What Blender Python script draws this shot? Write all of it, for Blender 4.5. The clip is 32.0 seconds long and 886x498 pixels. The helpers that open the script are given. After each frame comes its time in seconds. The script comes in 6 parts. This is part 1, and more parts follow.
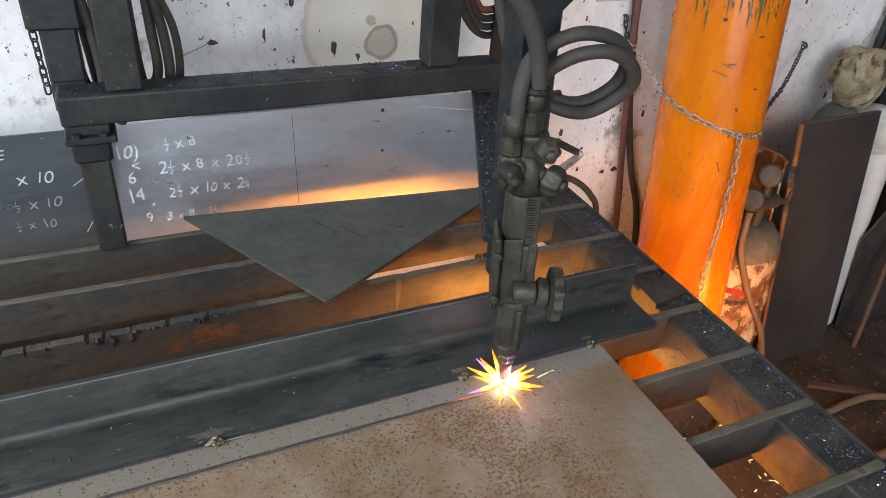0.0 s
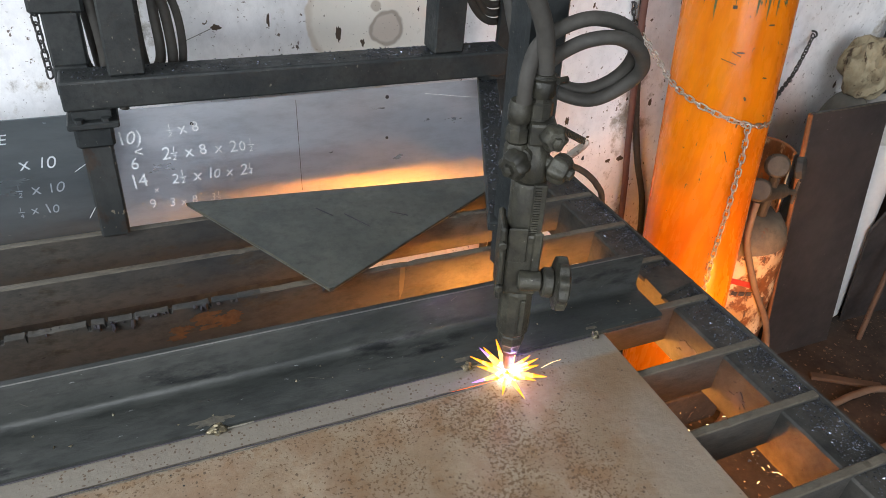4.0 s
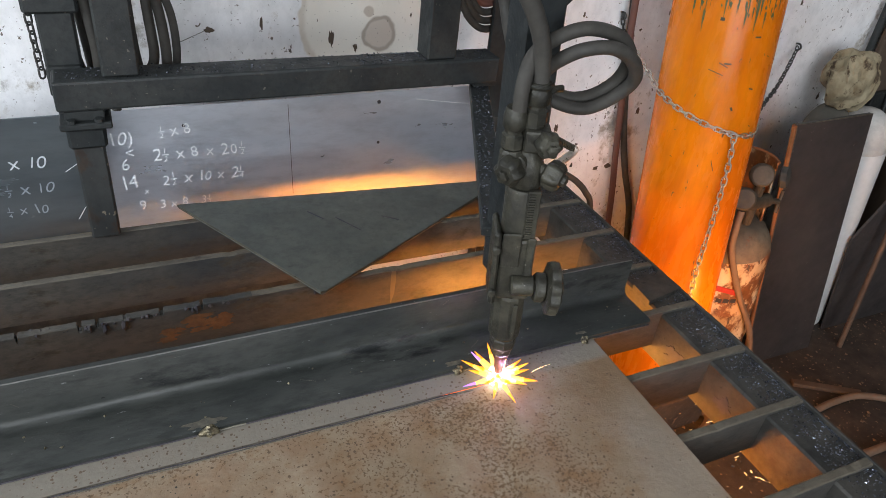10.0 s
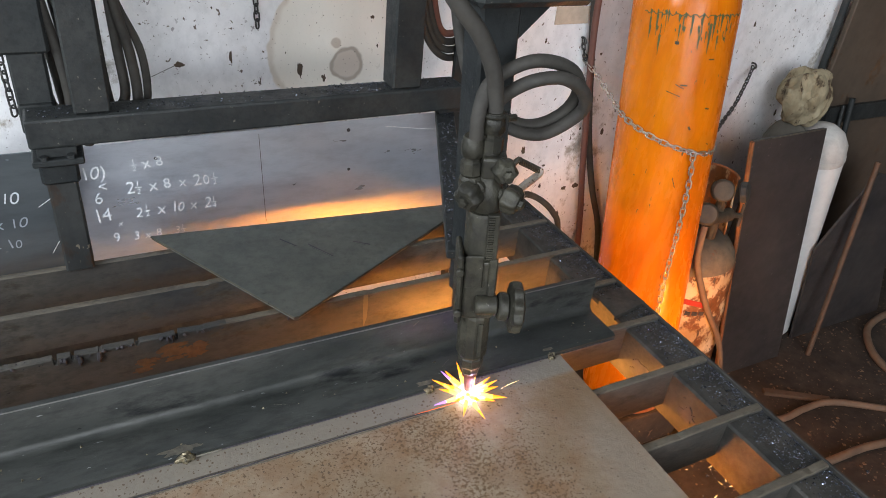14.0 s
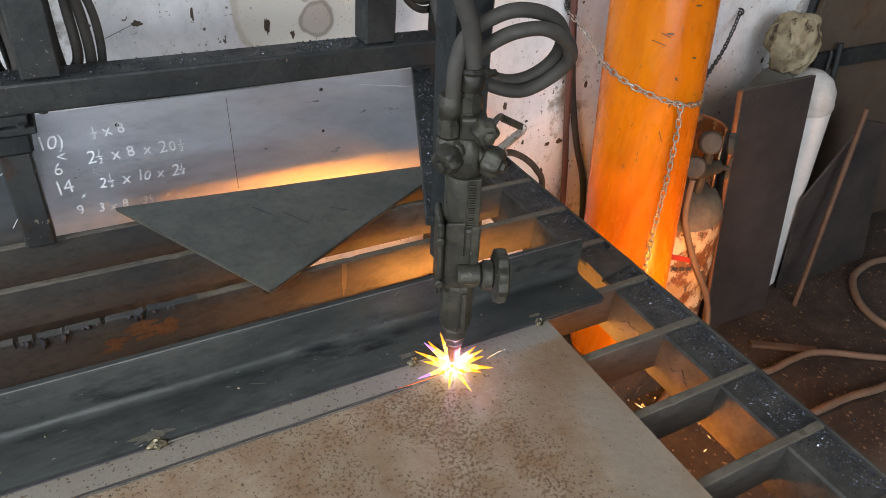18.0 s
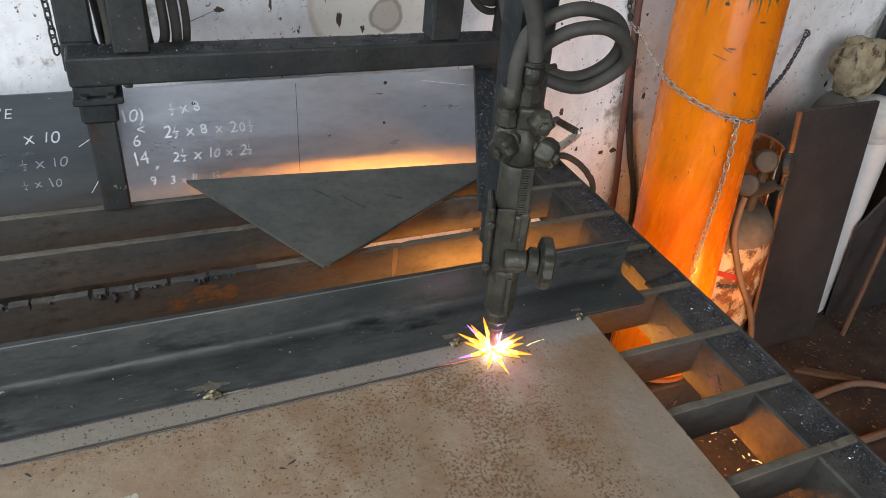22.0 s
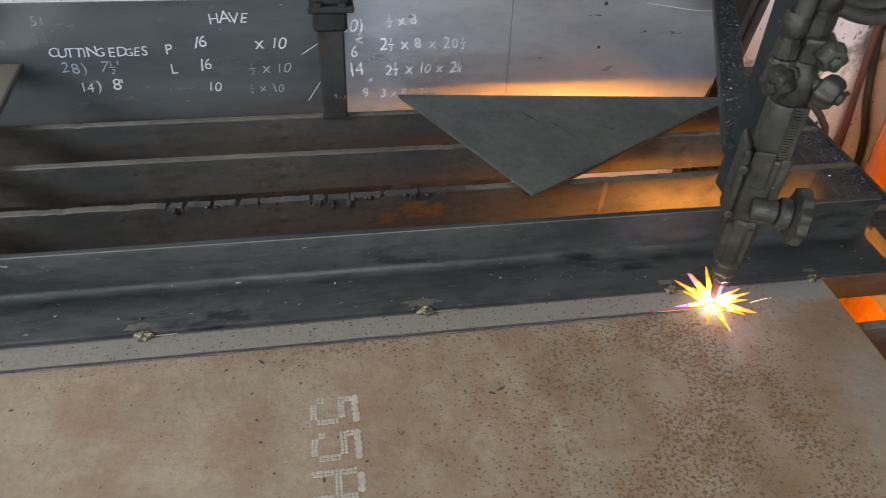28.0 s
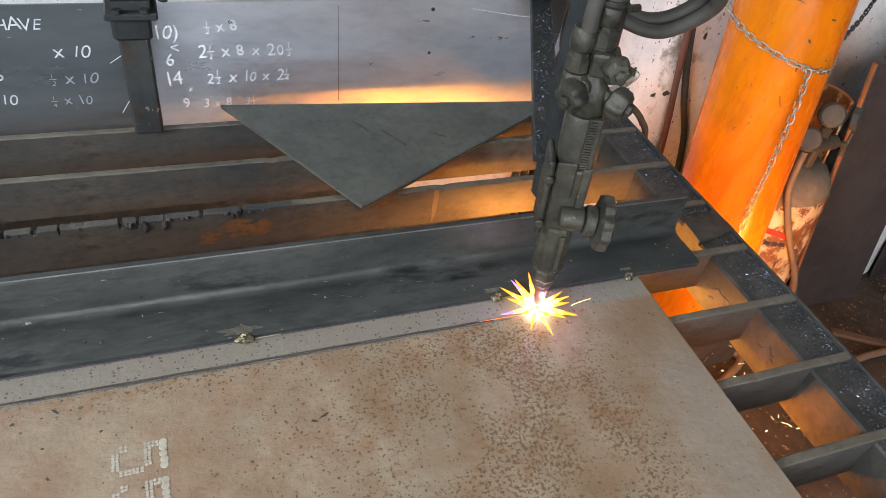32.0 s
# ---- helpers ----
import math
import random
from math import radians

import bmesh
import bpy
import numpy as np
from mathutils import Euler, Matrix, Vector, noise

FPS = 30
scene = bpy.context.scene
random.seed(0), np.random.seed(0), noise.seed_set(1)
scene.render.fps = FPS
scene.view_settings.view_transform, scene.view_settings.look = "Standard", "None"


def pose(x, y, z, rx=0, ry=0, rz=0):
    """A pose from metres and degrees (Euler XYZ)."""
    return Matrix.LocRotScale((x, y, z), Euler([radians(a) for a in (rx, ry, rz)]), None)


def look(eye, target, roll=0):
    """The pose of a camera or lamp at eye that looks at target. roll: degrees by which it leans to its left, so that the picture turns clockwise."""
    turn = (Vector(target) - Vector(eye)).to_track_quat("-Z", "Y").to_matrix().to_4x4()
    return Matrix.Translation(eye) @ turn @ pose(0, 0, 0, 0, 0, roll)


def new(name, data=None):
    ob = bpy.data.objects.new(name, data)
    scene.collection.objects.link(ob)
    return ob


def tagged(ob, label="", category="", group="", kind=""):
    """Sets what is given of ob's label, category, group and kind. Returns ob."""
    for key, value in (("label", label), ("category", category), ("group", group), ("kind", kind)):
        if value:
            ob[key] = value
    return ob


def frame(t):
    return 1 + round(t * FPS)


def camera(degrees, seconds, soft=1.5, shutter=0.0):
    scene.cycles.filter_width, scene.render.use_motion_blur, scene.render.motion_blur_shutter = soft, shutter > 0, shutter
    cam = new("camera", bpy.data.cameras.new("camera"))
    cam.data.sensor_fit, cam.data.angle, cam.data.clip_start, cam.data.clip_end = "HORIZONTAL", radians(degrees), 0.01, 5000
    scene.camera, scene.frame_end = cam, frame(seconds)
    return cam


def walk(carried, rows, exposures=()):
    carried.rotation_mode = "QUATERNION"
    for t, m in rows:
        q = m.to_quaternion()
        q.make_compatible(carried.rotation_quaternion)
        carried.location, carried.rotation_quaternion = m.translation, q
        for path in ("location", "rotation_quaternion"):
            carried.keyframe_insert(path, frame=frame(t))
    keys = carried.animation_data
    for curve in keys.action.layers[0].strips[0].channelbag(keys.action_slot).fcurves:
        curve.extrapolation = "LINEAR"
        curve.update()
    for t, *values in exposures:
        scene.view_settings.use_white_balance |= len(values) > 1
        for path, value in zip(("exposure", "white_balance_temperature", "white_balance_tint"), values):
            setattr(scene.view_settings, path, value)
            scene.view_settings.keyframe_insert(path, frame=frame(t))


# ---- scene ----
LENS = 64.2
cam = camera(LENS, 32.0, soft=0.5, shutter=0.2)
PATH = [
    (0, (-0.543, -0.570, 0.627), (0.207, 0.922, -0.474), 5.1),
    (0.5, (-0.546, -0.569, 0.618), (0.195, 0.919, -0.494), 5.4),
    (1, (-0.545, -0.565, 0.618), (0.193, 0.918, -0.503), 5.7),
    (1.5, (-0.541, -0.564, 0.618), (0.195, 0.914, -0.511), 5.9),
    (2, (-0.540, -0.561, 0.615), (0.194, 0.914, -0.518), 6.0),
    (2.5, (-0.543, -0.560, 0.618), (0.192, 0.913, -0.518), 6.0),
    (3, (-0.540, -0.566, 0.620), (0.190, 0.916, -0.508), 5.7),
    (3.5, (-0.540, -0.566, 0.622), (0.187, 0.918, -0.504), 5.4),
    (5.5, (-0.543, -0.553, 0.622), (0.222, 0.904, -0.514), 5.7),
    (6, (-0.542, -0.555, 0.624), (0.222, 0.902, -0.513), 5.6),
    (6.5, (-0.547, -0.557, 0.620), (0.217, 0.899, -0.519), 5.6),
    (7, (-0.545, -0.562, 0.614), (0.216, 0.889, -0.534), 5.8),
    (7.5, (-0.545, -0.560, 0.614), (0.213, 0.886, -0.542), 6.0),
    (8, (-0.544, -0.560, 0.615), (0.212, 0.889, -0.538), 6.2),
    (8.5, (-0.543, -0.560, 0.616), (0.214, 0.892, -0.532), 6.3),
    (9, (-0.542, -0.564, 0.616), (0.219, 0.893, -0.524), 6.4),
    (9.5, (-0.546, -0.563, 0.617), (0.223, 0.900, -0.510), 6.6),
    (10, (-0.553, -0.566, 0.625), (0.224, 0.903, -0.487), 6.8),
    (10.5, (-0.556, -0.569, 0.628), (0.229, 0.904, -0.474), 6.6),
    (11, (-0.550, -0.567, 0.629), (0.241, 0.905, -0.471), 6.3),
    (11.5, (-0.541, -0.567, 0.633), (0.253, 0.898, -0.474), 5.8),
    (12, (-0.536, -0.574, 0.627), (0.264, 0.884, -0.484), 5.6),
    (12.5, (-0.539, -0.587, 0.623), (0.262, 0.868, -0.490), 5.8),
    (13, (-0.549, -0.591, 0.620), (0.254, 0.868, -0.486), 6.0),
    (13.5, (-0.552, -0.588, 0.630), (0.263, 0.881, -0.454), 6.1),
    (14, (-0.550, -0.594, 0.645), (0.288, 0.883, -0.412), 6.0),
    (14.5, (-0.549, -0.599, 0.657), (0.314, 0.867, -0.394), 5.9),
    (16.5, (-0.530, -0.584, 0.636), (0.348, 0.830, -0.473), 5.3),
    (17, (-0.527, -0.572, 0.636), (0.343, 0.827, -0.497), 5.4),
    (17.5, (-0.522, -0.564, 0.629), (0.340, 0.831, -0.515), 5.3),
    (18, (-0.523, -0.557, 0.630), (0.329, 0.837, -0.525), 5.4),
    (18.5, (-0.532, -0.551, 0.632), (0.304, 0.841, -0.535), 5.7),
    (19, (-0.540, -0.560, 0.630), (0.273, 0.845, -0.538), 5.6),
    (19.5, (-0.550, -0.586, 0.639), (0.247, 0.842, -0.513), 5.5),
    (20, (-0.551, -0.603, 0.645), (0.234, 0.844, -0.491), 5.7),
    (20.5, (-0.553, -0.610, 0.636), (0.227, 0.852, -0.485), 6.2),
    (21, (-0.554, -0.610, 0.630), (0.221, 0.855, -0.489), 6.7),
    (21.5, (-0.554, -0.609, 0.628), (0.213, 0.857, -0.496), 7.1),
    (22, (-0.549, -0.599, 0.629), (0.192, 0.863, -0.517), 7.1),
    (22.5, (-0.548, -0.574, 0.621), (0.164, 0.877, -0.558), 7.2),
    (23, (-0.547, -0.559, 0.619), (0.140, 0.877, -0.592), 7.3),
    (23.5, (-0.541, -0.551, 0.618), (0.124, 0.876, -0.616), 7.3),
    (24, (-0.543, -0.543, 0.616), (0.106, 0.882, -0.629), 7.4),
    (24.5, (-0.548, -0.544, 0.619), (0.091, 0.880, -0.632), 7.8),
    (26.5, (-0.590, -0.550, 0.610), (-0.041, 0.905, -0.647), 7.9),
    (27, (-0.593, -0.552, 0.614), (-0.074, 0.903, -0.656), 7.5),
    (27.5, (-0.591, -0.554, 0.612), (-0.138, 0.901, -0.683), 6.3),
    (28, (-0.617, -0.553, 0.607), (-0.309, 0.901, -0.731), 3.9),
    (28.5, (-0.670, -0.554, 0.596), (-0.538, 0.897, -0.775), 1.2),
    (29, (-0.717, -0.554, 0.600), (-0.737, 0.890, -0.783), -1.2),
    (29.5, (-0.719, -0.551, 0.597), (-0.759, 0.880, -0.800), -0.8),
    (30, (-0.685, -0.543, 0.586), (-0.560, 0.884, -0.811), 3.0),
    (30.5, (-0.618, -0.538, 0.601), (-0.266, 0.876, -0.769), 7.0),
    (31, (-0.575, -0.534, 0.611), (-0.053, 0.861, -0.723), 9.1),
    (31.5, (-0.559, -0.537, 0.615), (0.051, 0.841, -0.701), 9.8),
    (32, (-0.551, -0.536, 0.614), (0.099, 0.826, -0.698), 9.7),
]
walk(cam, [(t, look(eye, target, roll)) for t, eye, target, roll in PATH],
     [(0.0, 0.0), (1.0, 0.0), (2.0, -0.3), (3.0, 0.15), (6.0, 0.0), (7.0, 0.05), (8.0, -0.2), (9.0, 0.15), (10.0, -0.1), (11.0, 0.05), (12.0, -0.05), (13.0, 0.25), (14.0, 0.0),
      (17.0, -0.25), (18.0, 0.0), (19.0, 0.0), (20.0, -0.15), (22.0, -0.1), (23.0, 0.0), (24.0, -0.25), (27.0, 0.0), (28.0, -0.2), (29.0, -0.05), (30.0, 0.35), (31.0, 0.1), (32.0, 0.3)])

# ---- world and light ----
FLOOR = -0.75
WALL = 0.70
world = bpy.data.worlds.new("sky")
scene.world = world
world.use_nodes = True
wn = world.node_tree
sky = wn.nodes.new("ShaderNodeTexSky")
sky.sky_type = "NISHITA"
sky.sun_disc = False
sky.sun_elevation, sky.sun_rotation = radians(40), radians(200)
wn.nodes["Background"].inputs["Strength"].default_value = 0.12
wn.links.new(sky.outputs[0], wn.nodes["Background"].inputs["Color"])


def lamp(name, kind, m, watts, color, **more):
    data = bpy.data.lights.new(name, kind)
    data.energy, data.color = watts, color
    for key, value in more.items():
        if key == "size":
            data.size = value
        elif key == "size_y":
            data.shape, data.size_y = "RECTANGLE", value
        elif key == "radius":
            data.shadow_soft_size = value
        elif key == "angle":
            data.angle = value
    ob = new(name, data)
    ob.matrix_world = m
    return ob


# area lamps stand in for daylight from two unseen doorways, behind the operator and west
lamp("doorway_daylight", "AREA", look((-1.2, -3.95, 1.35), (-0.6, 0.7, 0.2)), 124, (0.88, 0.93, 1.0), size=3.2, size_y=2.6)
lamp("west_daylight", "AREA", look((-3.95, -1.5, 2.2), (-0.4, -0.1, 0.0)), 185, (0.88, 0.94, 1.0), size=1.6, size_y=1.5)
sun = lamp("sun", "SUN", look((-2, -8, 8), (0, 0, 0)), 2.0, (1.0, 0.95, 0.88), angle=radians(0.5))
# the cut: lamps stand in for glowing metal and sparks below, and the flame over it
FLAME = Vector((-0.171, -0.030, 0.0))
lamp("glow_under_plate", "POINT", pose(-0.03, 0.09, -0.108), 6.8, (1.0, 0.38, 0.06), radius=0.02)
lamp("glow_below_slats", "POINT", pose(0.06, 0.06, -0.17), 1.3, (1.0, 0.38, 0.06), radius=0.08)
lamp("jet_glow", "POINT", pose(0.02, -0.12, -0.24), 3.4, (1.0, 0.28, 0.02), radius=0.04)
lamp("spark_shower", "POINT", pose(0.62, 0.13, -0.36), 5.5, (1.0, 0.36, 0.05), radius=0.06)
# area lamp added and aimed at the sheet to give its orange streak
lamp("spark_splash", "AREA", look((0.10, 0.12, -0.62), (0.02, 0.58, -0.1)), 0.09, (1.0, 0.42, 0.08), size=0.26, size_y=0.03)
# lamp added under the table to tint the low wall and slat backs orange
lamp("spark_bounce", "POINT", pose(0.03, 0.45, -0.62), 0.25, (1.0, 0.33, 0.02), radius=0.05)
lamp("flame_rays_light", "POINT", pose(FLAME.x, FLAME.y - 0.004, 0.014), 0.55, (1.0, 0.5, 0.12), radius=0.012)
lamp("flame_light", "POINT", pose(FLAME.x, FLAME.y - 0.003, 0.028), 0.85, (0.50, 0.36, 1.0), radius=0.008)


# ---- materials ----
def sock(n, name, value):
    n.inputs[name].default_value = value


def surf(name, c1, c2, scale=6.0, rough=0.6, metal=0.0, fine=40.0, fine_amount=0.35, spot=None, spot_scale=60.0,
         spot_size=0.18, bump=0.15, bump_scale=None, stretch=(1, 1, 1), rough_var=0.15, rust=None, rust_level=0.58, rust_scale=9.0, vary=0.0, cover=(0.42, 0.62), chips=None, spec=0.5):
    """Painted, rusted or bare surface: broad patches of c1 and c2, fine grain, spots, rust patches, relief."""
    m = bpy.data.materials.new(name)
    m.use_nodes = True
    t = m.node_tree
    N, L = t.nodes, t.links
    b = N["Principled BSDF"]
    tc = N.new("ShaderNodeTexCoord")
    mp = N.new("ShaderNodeMapping")
    sock(mp, "Scale", stretch)
    L.new(tc.outputs["Object"], mp.inputs["Vector"])

    def noise_tex(sc, detail=5.0, rg=0.6):
        n = N.new("ShaderNodeTexNoise")
        sock(n, "Scale", sc), sock(n, "Detail", detail), sock(n, "Roughness", rg)
        L.new(mp.outputs[0], n.inputs["Vector"])
        return n

    def ramp(src, lo, hi):
        r = N.new("ShaderNodeMapRange")
        sock(r, "From Min", lo), sock(r, "From Max", hi)
        L.new(src, r.inputs["Value"])
        return r.outputs[0]

    def mix(fac, a, bb, mode="MIX"):
        x = N.new("ShaderNodeMix")
        x.data_type, x.blend_type = "RGBA", mode
        for s, v in ((x.inputs[0], fac), (x.inputs[6], a), (x.inputs[7], bb)):
            if isinstance(v, (tuple, list)):
                s.default_value = (*v[:3], 1)
            elif isinstance(v, (int, float)):
                s.default_value = v
            else:
                L.new(v, s)
        return x.outputs[2]

    big, small = noise_tex(scale), noise_tex(fine, 6.0, 0.7)
    col = mix(ramp(big.outputs[0], 0.35, 0.65), c1, c2)
    dark = tuple(v * 0.45 for v in c1)
    f = N.new("ShaderNodeMath")
    f.operation = "MULTIPLY"
    L.new(ramp(small.outputs[0], 0.45, 0.75), f.inputs[0])
    f.inputs[1].default_value = fine_amount
    col = mix(f.outputs[0], col, dark)
    height = small.outputs[0]
    if rust:
        rn = noise_tex(rust_scale, 8.0, 0.68)
        fac = ramp(rn.outputs[0], rust_level, rust_level + 0.06)
        rcol = mix(ramp(small.outputs[0], 0.3, 0.7), rust, tuple(v * 0.4 for v in rust))
        col = mix(fac, col, rcol)
    if spot:
        v = N.new("ShaderNodeTexVoronoi")
        sock(v, "Scale", spot_scale)
        warp = N.new("ShaderNodeMixRGB")
        warp.inputs[0].default_value = 0.04
        L.new(mp.outputs[0], warp.inputs[1]), L.new(noise_tex(spot_scale * 1.3).outputs[1], warp.inputs[2])
        L.new(warp.outputs[0], v.inputs["Vector"])
        where = ramp(noise_tex(scale * 1.7).outputs[0], *cover)
        lim = N.new("ShaderNodeMath")
        lim.operation = "MULTIPLY"
        L.new(where, lim.inputs[0])
        L.new(ramp(v.outputs["Distance"], spot_size, spot_size * 0.7), lim.inputs[1])
        col = mix(lim.outputs[0], col, spot)
    if chips:
        cc, cs, cl = chips
        cn = noise_tex(cs, 3.0, 0.55)
        col = mix(ramp(cn.outputs[0], cl, cl + 0.025), col, cc)
    if vary:
        oi = N.new("ShaderNodeObjectInfo")
        col = mix(ramp(oi.outputs["Random"], 0.0, 1.0 / vary), col, tuple(v * 0.4 for v in c2))
    L.new(col, b.inputs["Base Color"])
    sock(b, "Metallic", metal)
    sock(b, "Specular IOR Level", spec)
    rr = N.new("ShaderNodeMapRange")
    sock(rr, "To Min", max(0.04, rough - rough_var)), sock(rr, "To Max", min(1, rough + rough_var))
    sock(rr, "From Min", 0.3), sock(rr, "From Max", 0.7)
    L.new(big.outputs[0] if fine < 20 else noise_tex(scale * 3).outputs[0], rr.inputs["Value"])
    L.new(rr.outputs[0], b.inputs["Roughness"])
    if bump:
        bp = N.new("ShaderNodeBump")
        sock(bp, "Strength", bump), sock(bp, "Distance", 0.002)
        L.new(noise_tex(bump_scale).outputs[0] if bump_scale else height, bp.inputs["Height"])
        L.new(bp.outputs[0], b.inputs["Normal"])
    return m


def glow(name, color, strength):
    m = bpy.data.materials.new(name)
    m.use_nodes = True
    b = m.node_tree.nodes["Principled BSDF"]
    sock(b, "Base Color", (*color, 1)), sock(b, "Emission Color", (*color, 1)), sock(b, "Emission Strength", strength)
    return m


M_SCALE = surf("mill_scale_steel", (0.0225, 0.0265, 0.0255), (0.058, 0.061, 0.056), 9, 0.42, 0.1, 75, 0.75, bump=0.5, rust=(0.015, 0.017, 0.018), rust_level=0.585, rust_scale=9, stretch=(0.35, 1, 1), chips=((0.2, 0.21, 0.21), 190, 0.71), spec=0.33)
M_FRAME = surf("dusty_painted_steel", (0.017, 0.0205, 0.022), (0.036, 0.039, 0.038), 12, 0.50, 0.0, 80, 0.75, bump=0.5, chips=((0.12, 0.11, 0.095), 150, 0.70), spec=0.3)
# slat tops: rubbed steel, plus skylight on upward faces put into the colour
M_BARTOP = surf("rubbed_skylit_slat_top", (0.085, 0.074, 0.058), (0.155, 0.135, 0.10), 16, 0.55, 0.15, 110, 0.8, bump=0.7, rust=(0.07, 0.06, 0.05), rust_level=0.56, rust_scale=20, stretch=(0.4, 1, 1))
M_BAR = surf("sooty_bar_steel", (0.038, 0.042, 0.044), (0.098, 0.089, 0.074), 7, 0.6, 0.05, 75, 0.75, bump=0.7, rust=(0.078, 0.064, 0.046), rust_level=0.57, rust_scale=22, vary=0.25, chips=((0.03, 0.028, 0.026), 90, 0.72), spec=0.35, stretch=(0.5, 1, 1))
M_LEG = surf("rust_flecked_frame_paint", (0.020, 0.023, 0.023), (0.036, 0.038, 0.037), 9, 0.55, 0.0, 60, 0.5, bump=0.4, rust=(0.048, 0.034, 0.025), rust_level=0.58, rust_scale=26, chips=((0.18, 0.15, 0.11), 85, 0.66), stretch=(1, 1, 0.6), spec=0.4)
M_CROSS = surf("sooty_channel_steel", (0.022, 0.022, 0.020), (0.058, 0.054, 0.046), 22, 0.58, 0.05, 80, 0.55, bump=0.45, chips=((0.02, 0.02, 0.02), 70, 0.67), spec=0.4)
M_GRIT = surf("slag_grit", (0.05, 0.055, 0.07), (0.20, 0.22, 0.27), 90, 0.25, 0.8, 200, 0.2, bump=0)
M_ROUGH = surf("torch_cut_edge", (0.035, 0.033, 0.03), (0.08, 0.07, 0.055), 40, 0.6, 0.3, 120, 0.5, bump=0.4)
M_TRI = surf("offcut_plate_steel", (0.060, 0.067, 0.060), (0.108, 0.112, 0.096), 8, 0.5, 0.1, 75, 0.6, bump=0.35, rust=(0.05, 0.05, 0.046), rust_level=0.66, rust_scale=12)
M_TRIEDGE = surf("bright_cut_edge", (0.08, 0.077, 0.062), (0.16, 0.148, 0.115), 30, 0.4, 0.6, 120, 0.4, bump=0.2)
M_STRAP = surf("brown_flat_bar", (0.105, 0.092, 0.062), (0.145, 0.125, 0.086), 5, 0.55, 0.25, 90, 0.25, bump=0.05)
M_SHEET = surf("brushed_sheet_steel", (0.56, 0.605, 0.69), (0.68, 0.715, 0.79), 6, 0.33, 0.72, 34, 0.34, bump=0.03, rough_var=0.07, rust=(0.42, 0.46, 0.55), rust_level=0.68, rust_scale=11, stretch=(0.5, 1, 1.6), chips=((0.16, 0.15, 0.16), 80, 0.73))
brush = M_SHEET.node_tree.nodes.new("ShaderNodeTangent")
brush.direction_type, brush.axis = "RADIAL", "Z"
M_SHEET.node_tree.links.new(brush.outputs[0], M_SHEET.node_tree.nodes["Principled BSDF"].inputs["Tangent"])
sock(M_SHEET.node_tree.nodes["Principled BSDF"], "Anisotropic", 0.75)
M_SHEET2 = surf("dull_sheet_steel", (0.17, 0.205, 0.225), (0.27, 0.305, 0.325), 4, 0.23, 0.72, 40, 0.3, bump=0.08, rough_var=0.08, chips=((0.34, 0.37, 0.38), 70, 0.70), stretch=(0.35, 1, 1.3))
M_BLANK = surf("brown_rusted_blank", (0.085, 0.052, 0.034), (0.13, 0.078, 0.05), 14, 0.7, 0.1, 70, 0.4, bump=0.3, chips=((0.05, 0.035, 0.025), 60, 0.66))
M_CHALK = surf("chalk", (0.93, 0.95, 0.97), (0.76, 0.79, 0.82), 75, 0.95, 0.0, 300, 0.4, bump=0)
M_THINCHALK = surf("thin_chalk", (0.70, 0.74, 0.77), (0.46, 0.50, 0.53), 75, 0.95, 0.0, 300, 0.6, bump=0)
M_FAINT = surf("rubbed_chalk", (0.34, 0.38, 0.42), (0.24, 0.28, 0.31), 60, 0.95, 0.0, 300, 0.6, bump=0)
M_PAINTMARK = surf("white_marking_paint", (0.47, 0.43, 0.35), (0.32, 0.28, 0.215), 60, 0.9, 0.0, 300, 0.4, bump=0)
M_ORANGE = surf("orange_cylinder_paint", (0.80, 0.225, 0.003), (0.64, 0.145, 0.003), 7, 0.26, 0.0, 45, 0.22, bump=0.08, rust=(0.13, 0.075, 0.03), rust_level=0.70, rust_scale=16, stretch=(2.2, 2.2, 0.55), chips=((0.10, 0.07, 0.04), 42, 0.70), spec=0.34)
M_CHAIN = surf("zinc_chain", (0.6, 0.58, 0.53), (0.45, 0.41, 0.34), 60, 0.35, 0.8, 150, 0.3, bump=0.1)
M_DARKCHAIN = surf("black_chain", (0.05, 0.05, 0.05), (0.09, 0.085, 0.08), 60, 0.5, 0.6, 150, 0.3, bump=0.1)
# white paint with orange spark light put into its tone, besides the real rust
M_WHITERUST = surf("rusty_orange_lit_paint", (0.66, 0.52, 0.35), (0.46, 0.28, 0.13), 11, 0.55, 0.0, 40, 0.3, rust=(0.22, 0.075, 0.02), rust_level=0.445, rust_scale=17, stretch=(1, 1, 0.7), bump=0.4, chips=((0.09, 0.05, 0.03), 55, 0.62))
M_WHITE = surf("white_tank_paint", (0.78, 0.78, 0.77), (0.68, 0.68, 0.67), 5, 0.5, 0.0, 40, 0.15, bump=0.1, rust=(0.3, 0.22, 0.15), rust_level=0.72)
M_BRASS = surf("tarnished_brass", (0.048, 0.038, 0.027), (0.085, 0.064, 0.042), 25, 0.65, 0.2, 90, 0.4, bump=0.2)
M_TORCH = surf("grimy_torch_metal", (0.019, 0.0185, 0.0145), (0.068, 0.064, 0.046), 30, 0.48, 0.2, 140, 0.75, bump=0.6, chips=((0.19, 0.18, 0.15), 130, 0.70))
M_COPPER = surf("hot_copper", (0.20, 0.075, 0.035), (0.10, 0.045, 0.025), 60, 0.55, 0.6, 90, 0.3, bump=0.1)
M_RUBBER = surf("dusty_rubber_hose", (0.034, 0.032, 0.028), (0.056, 0.051, 0.043), 18, 0.72, 0.0, 120, 0.3, bump=0.1)
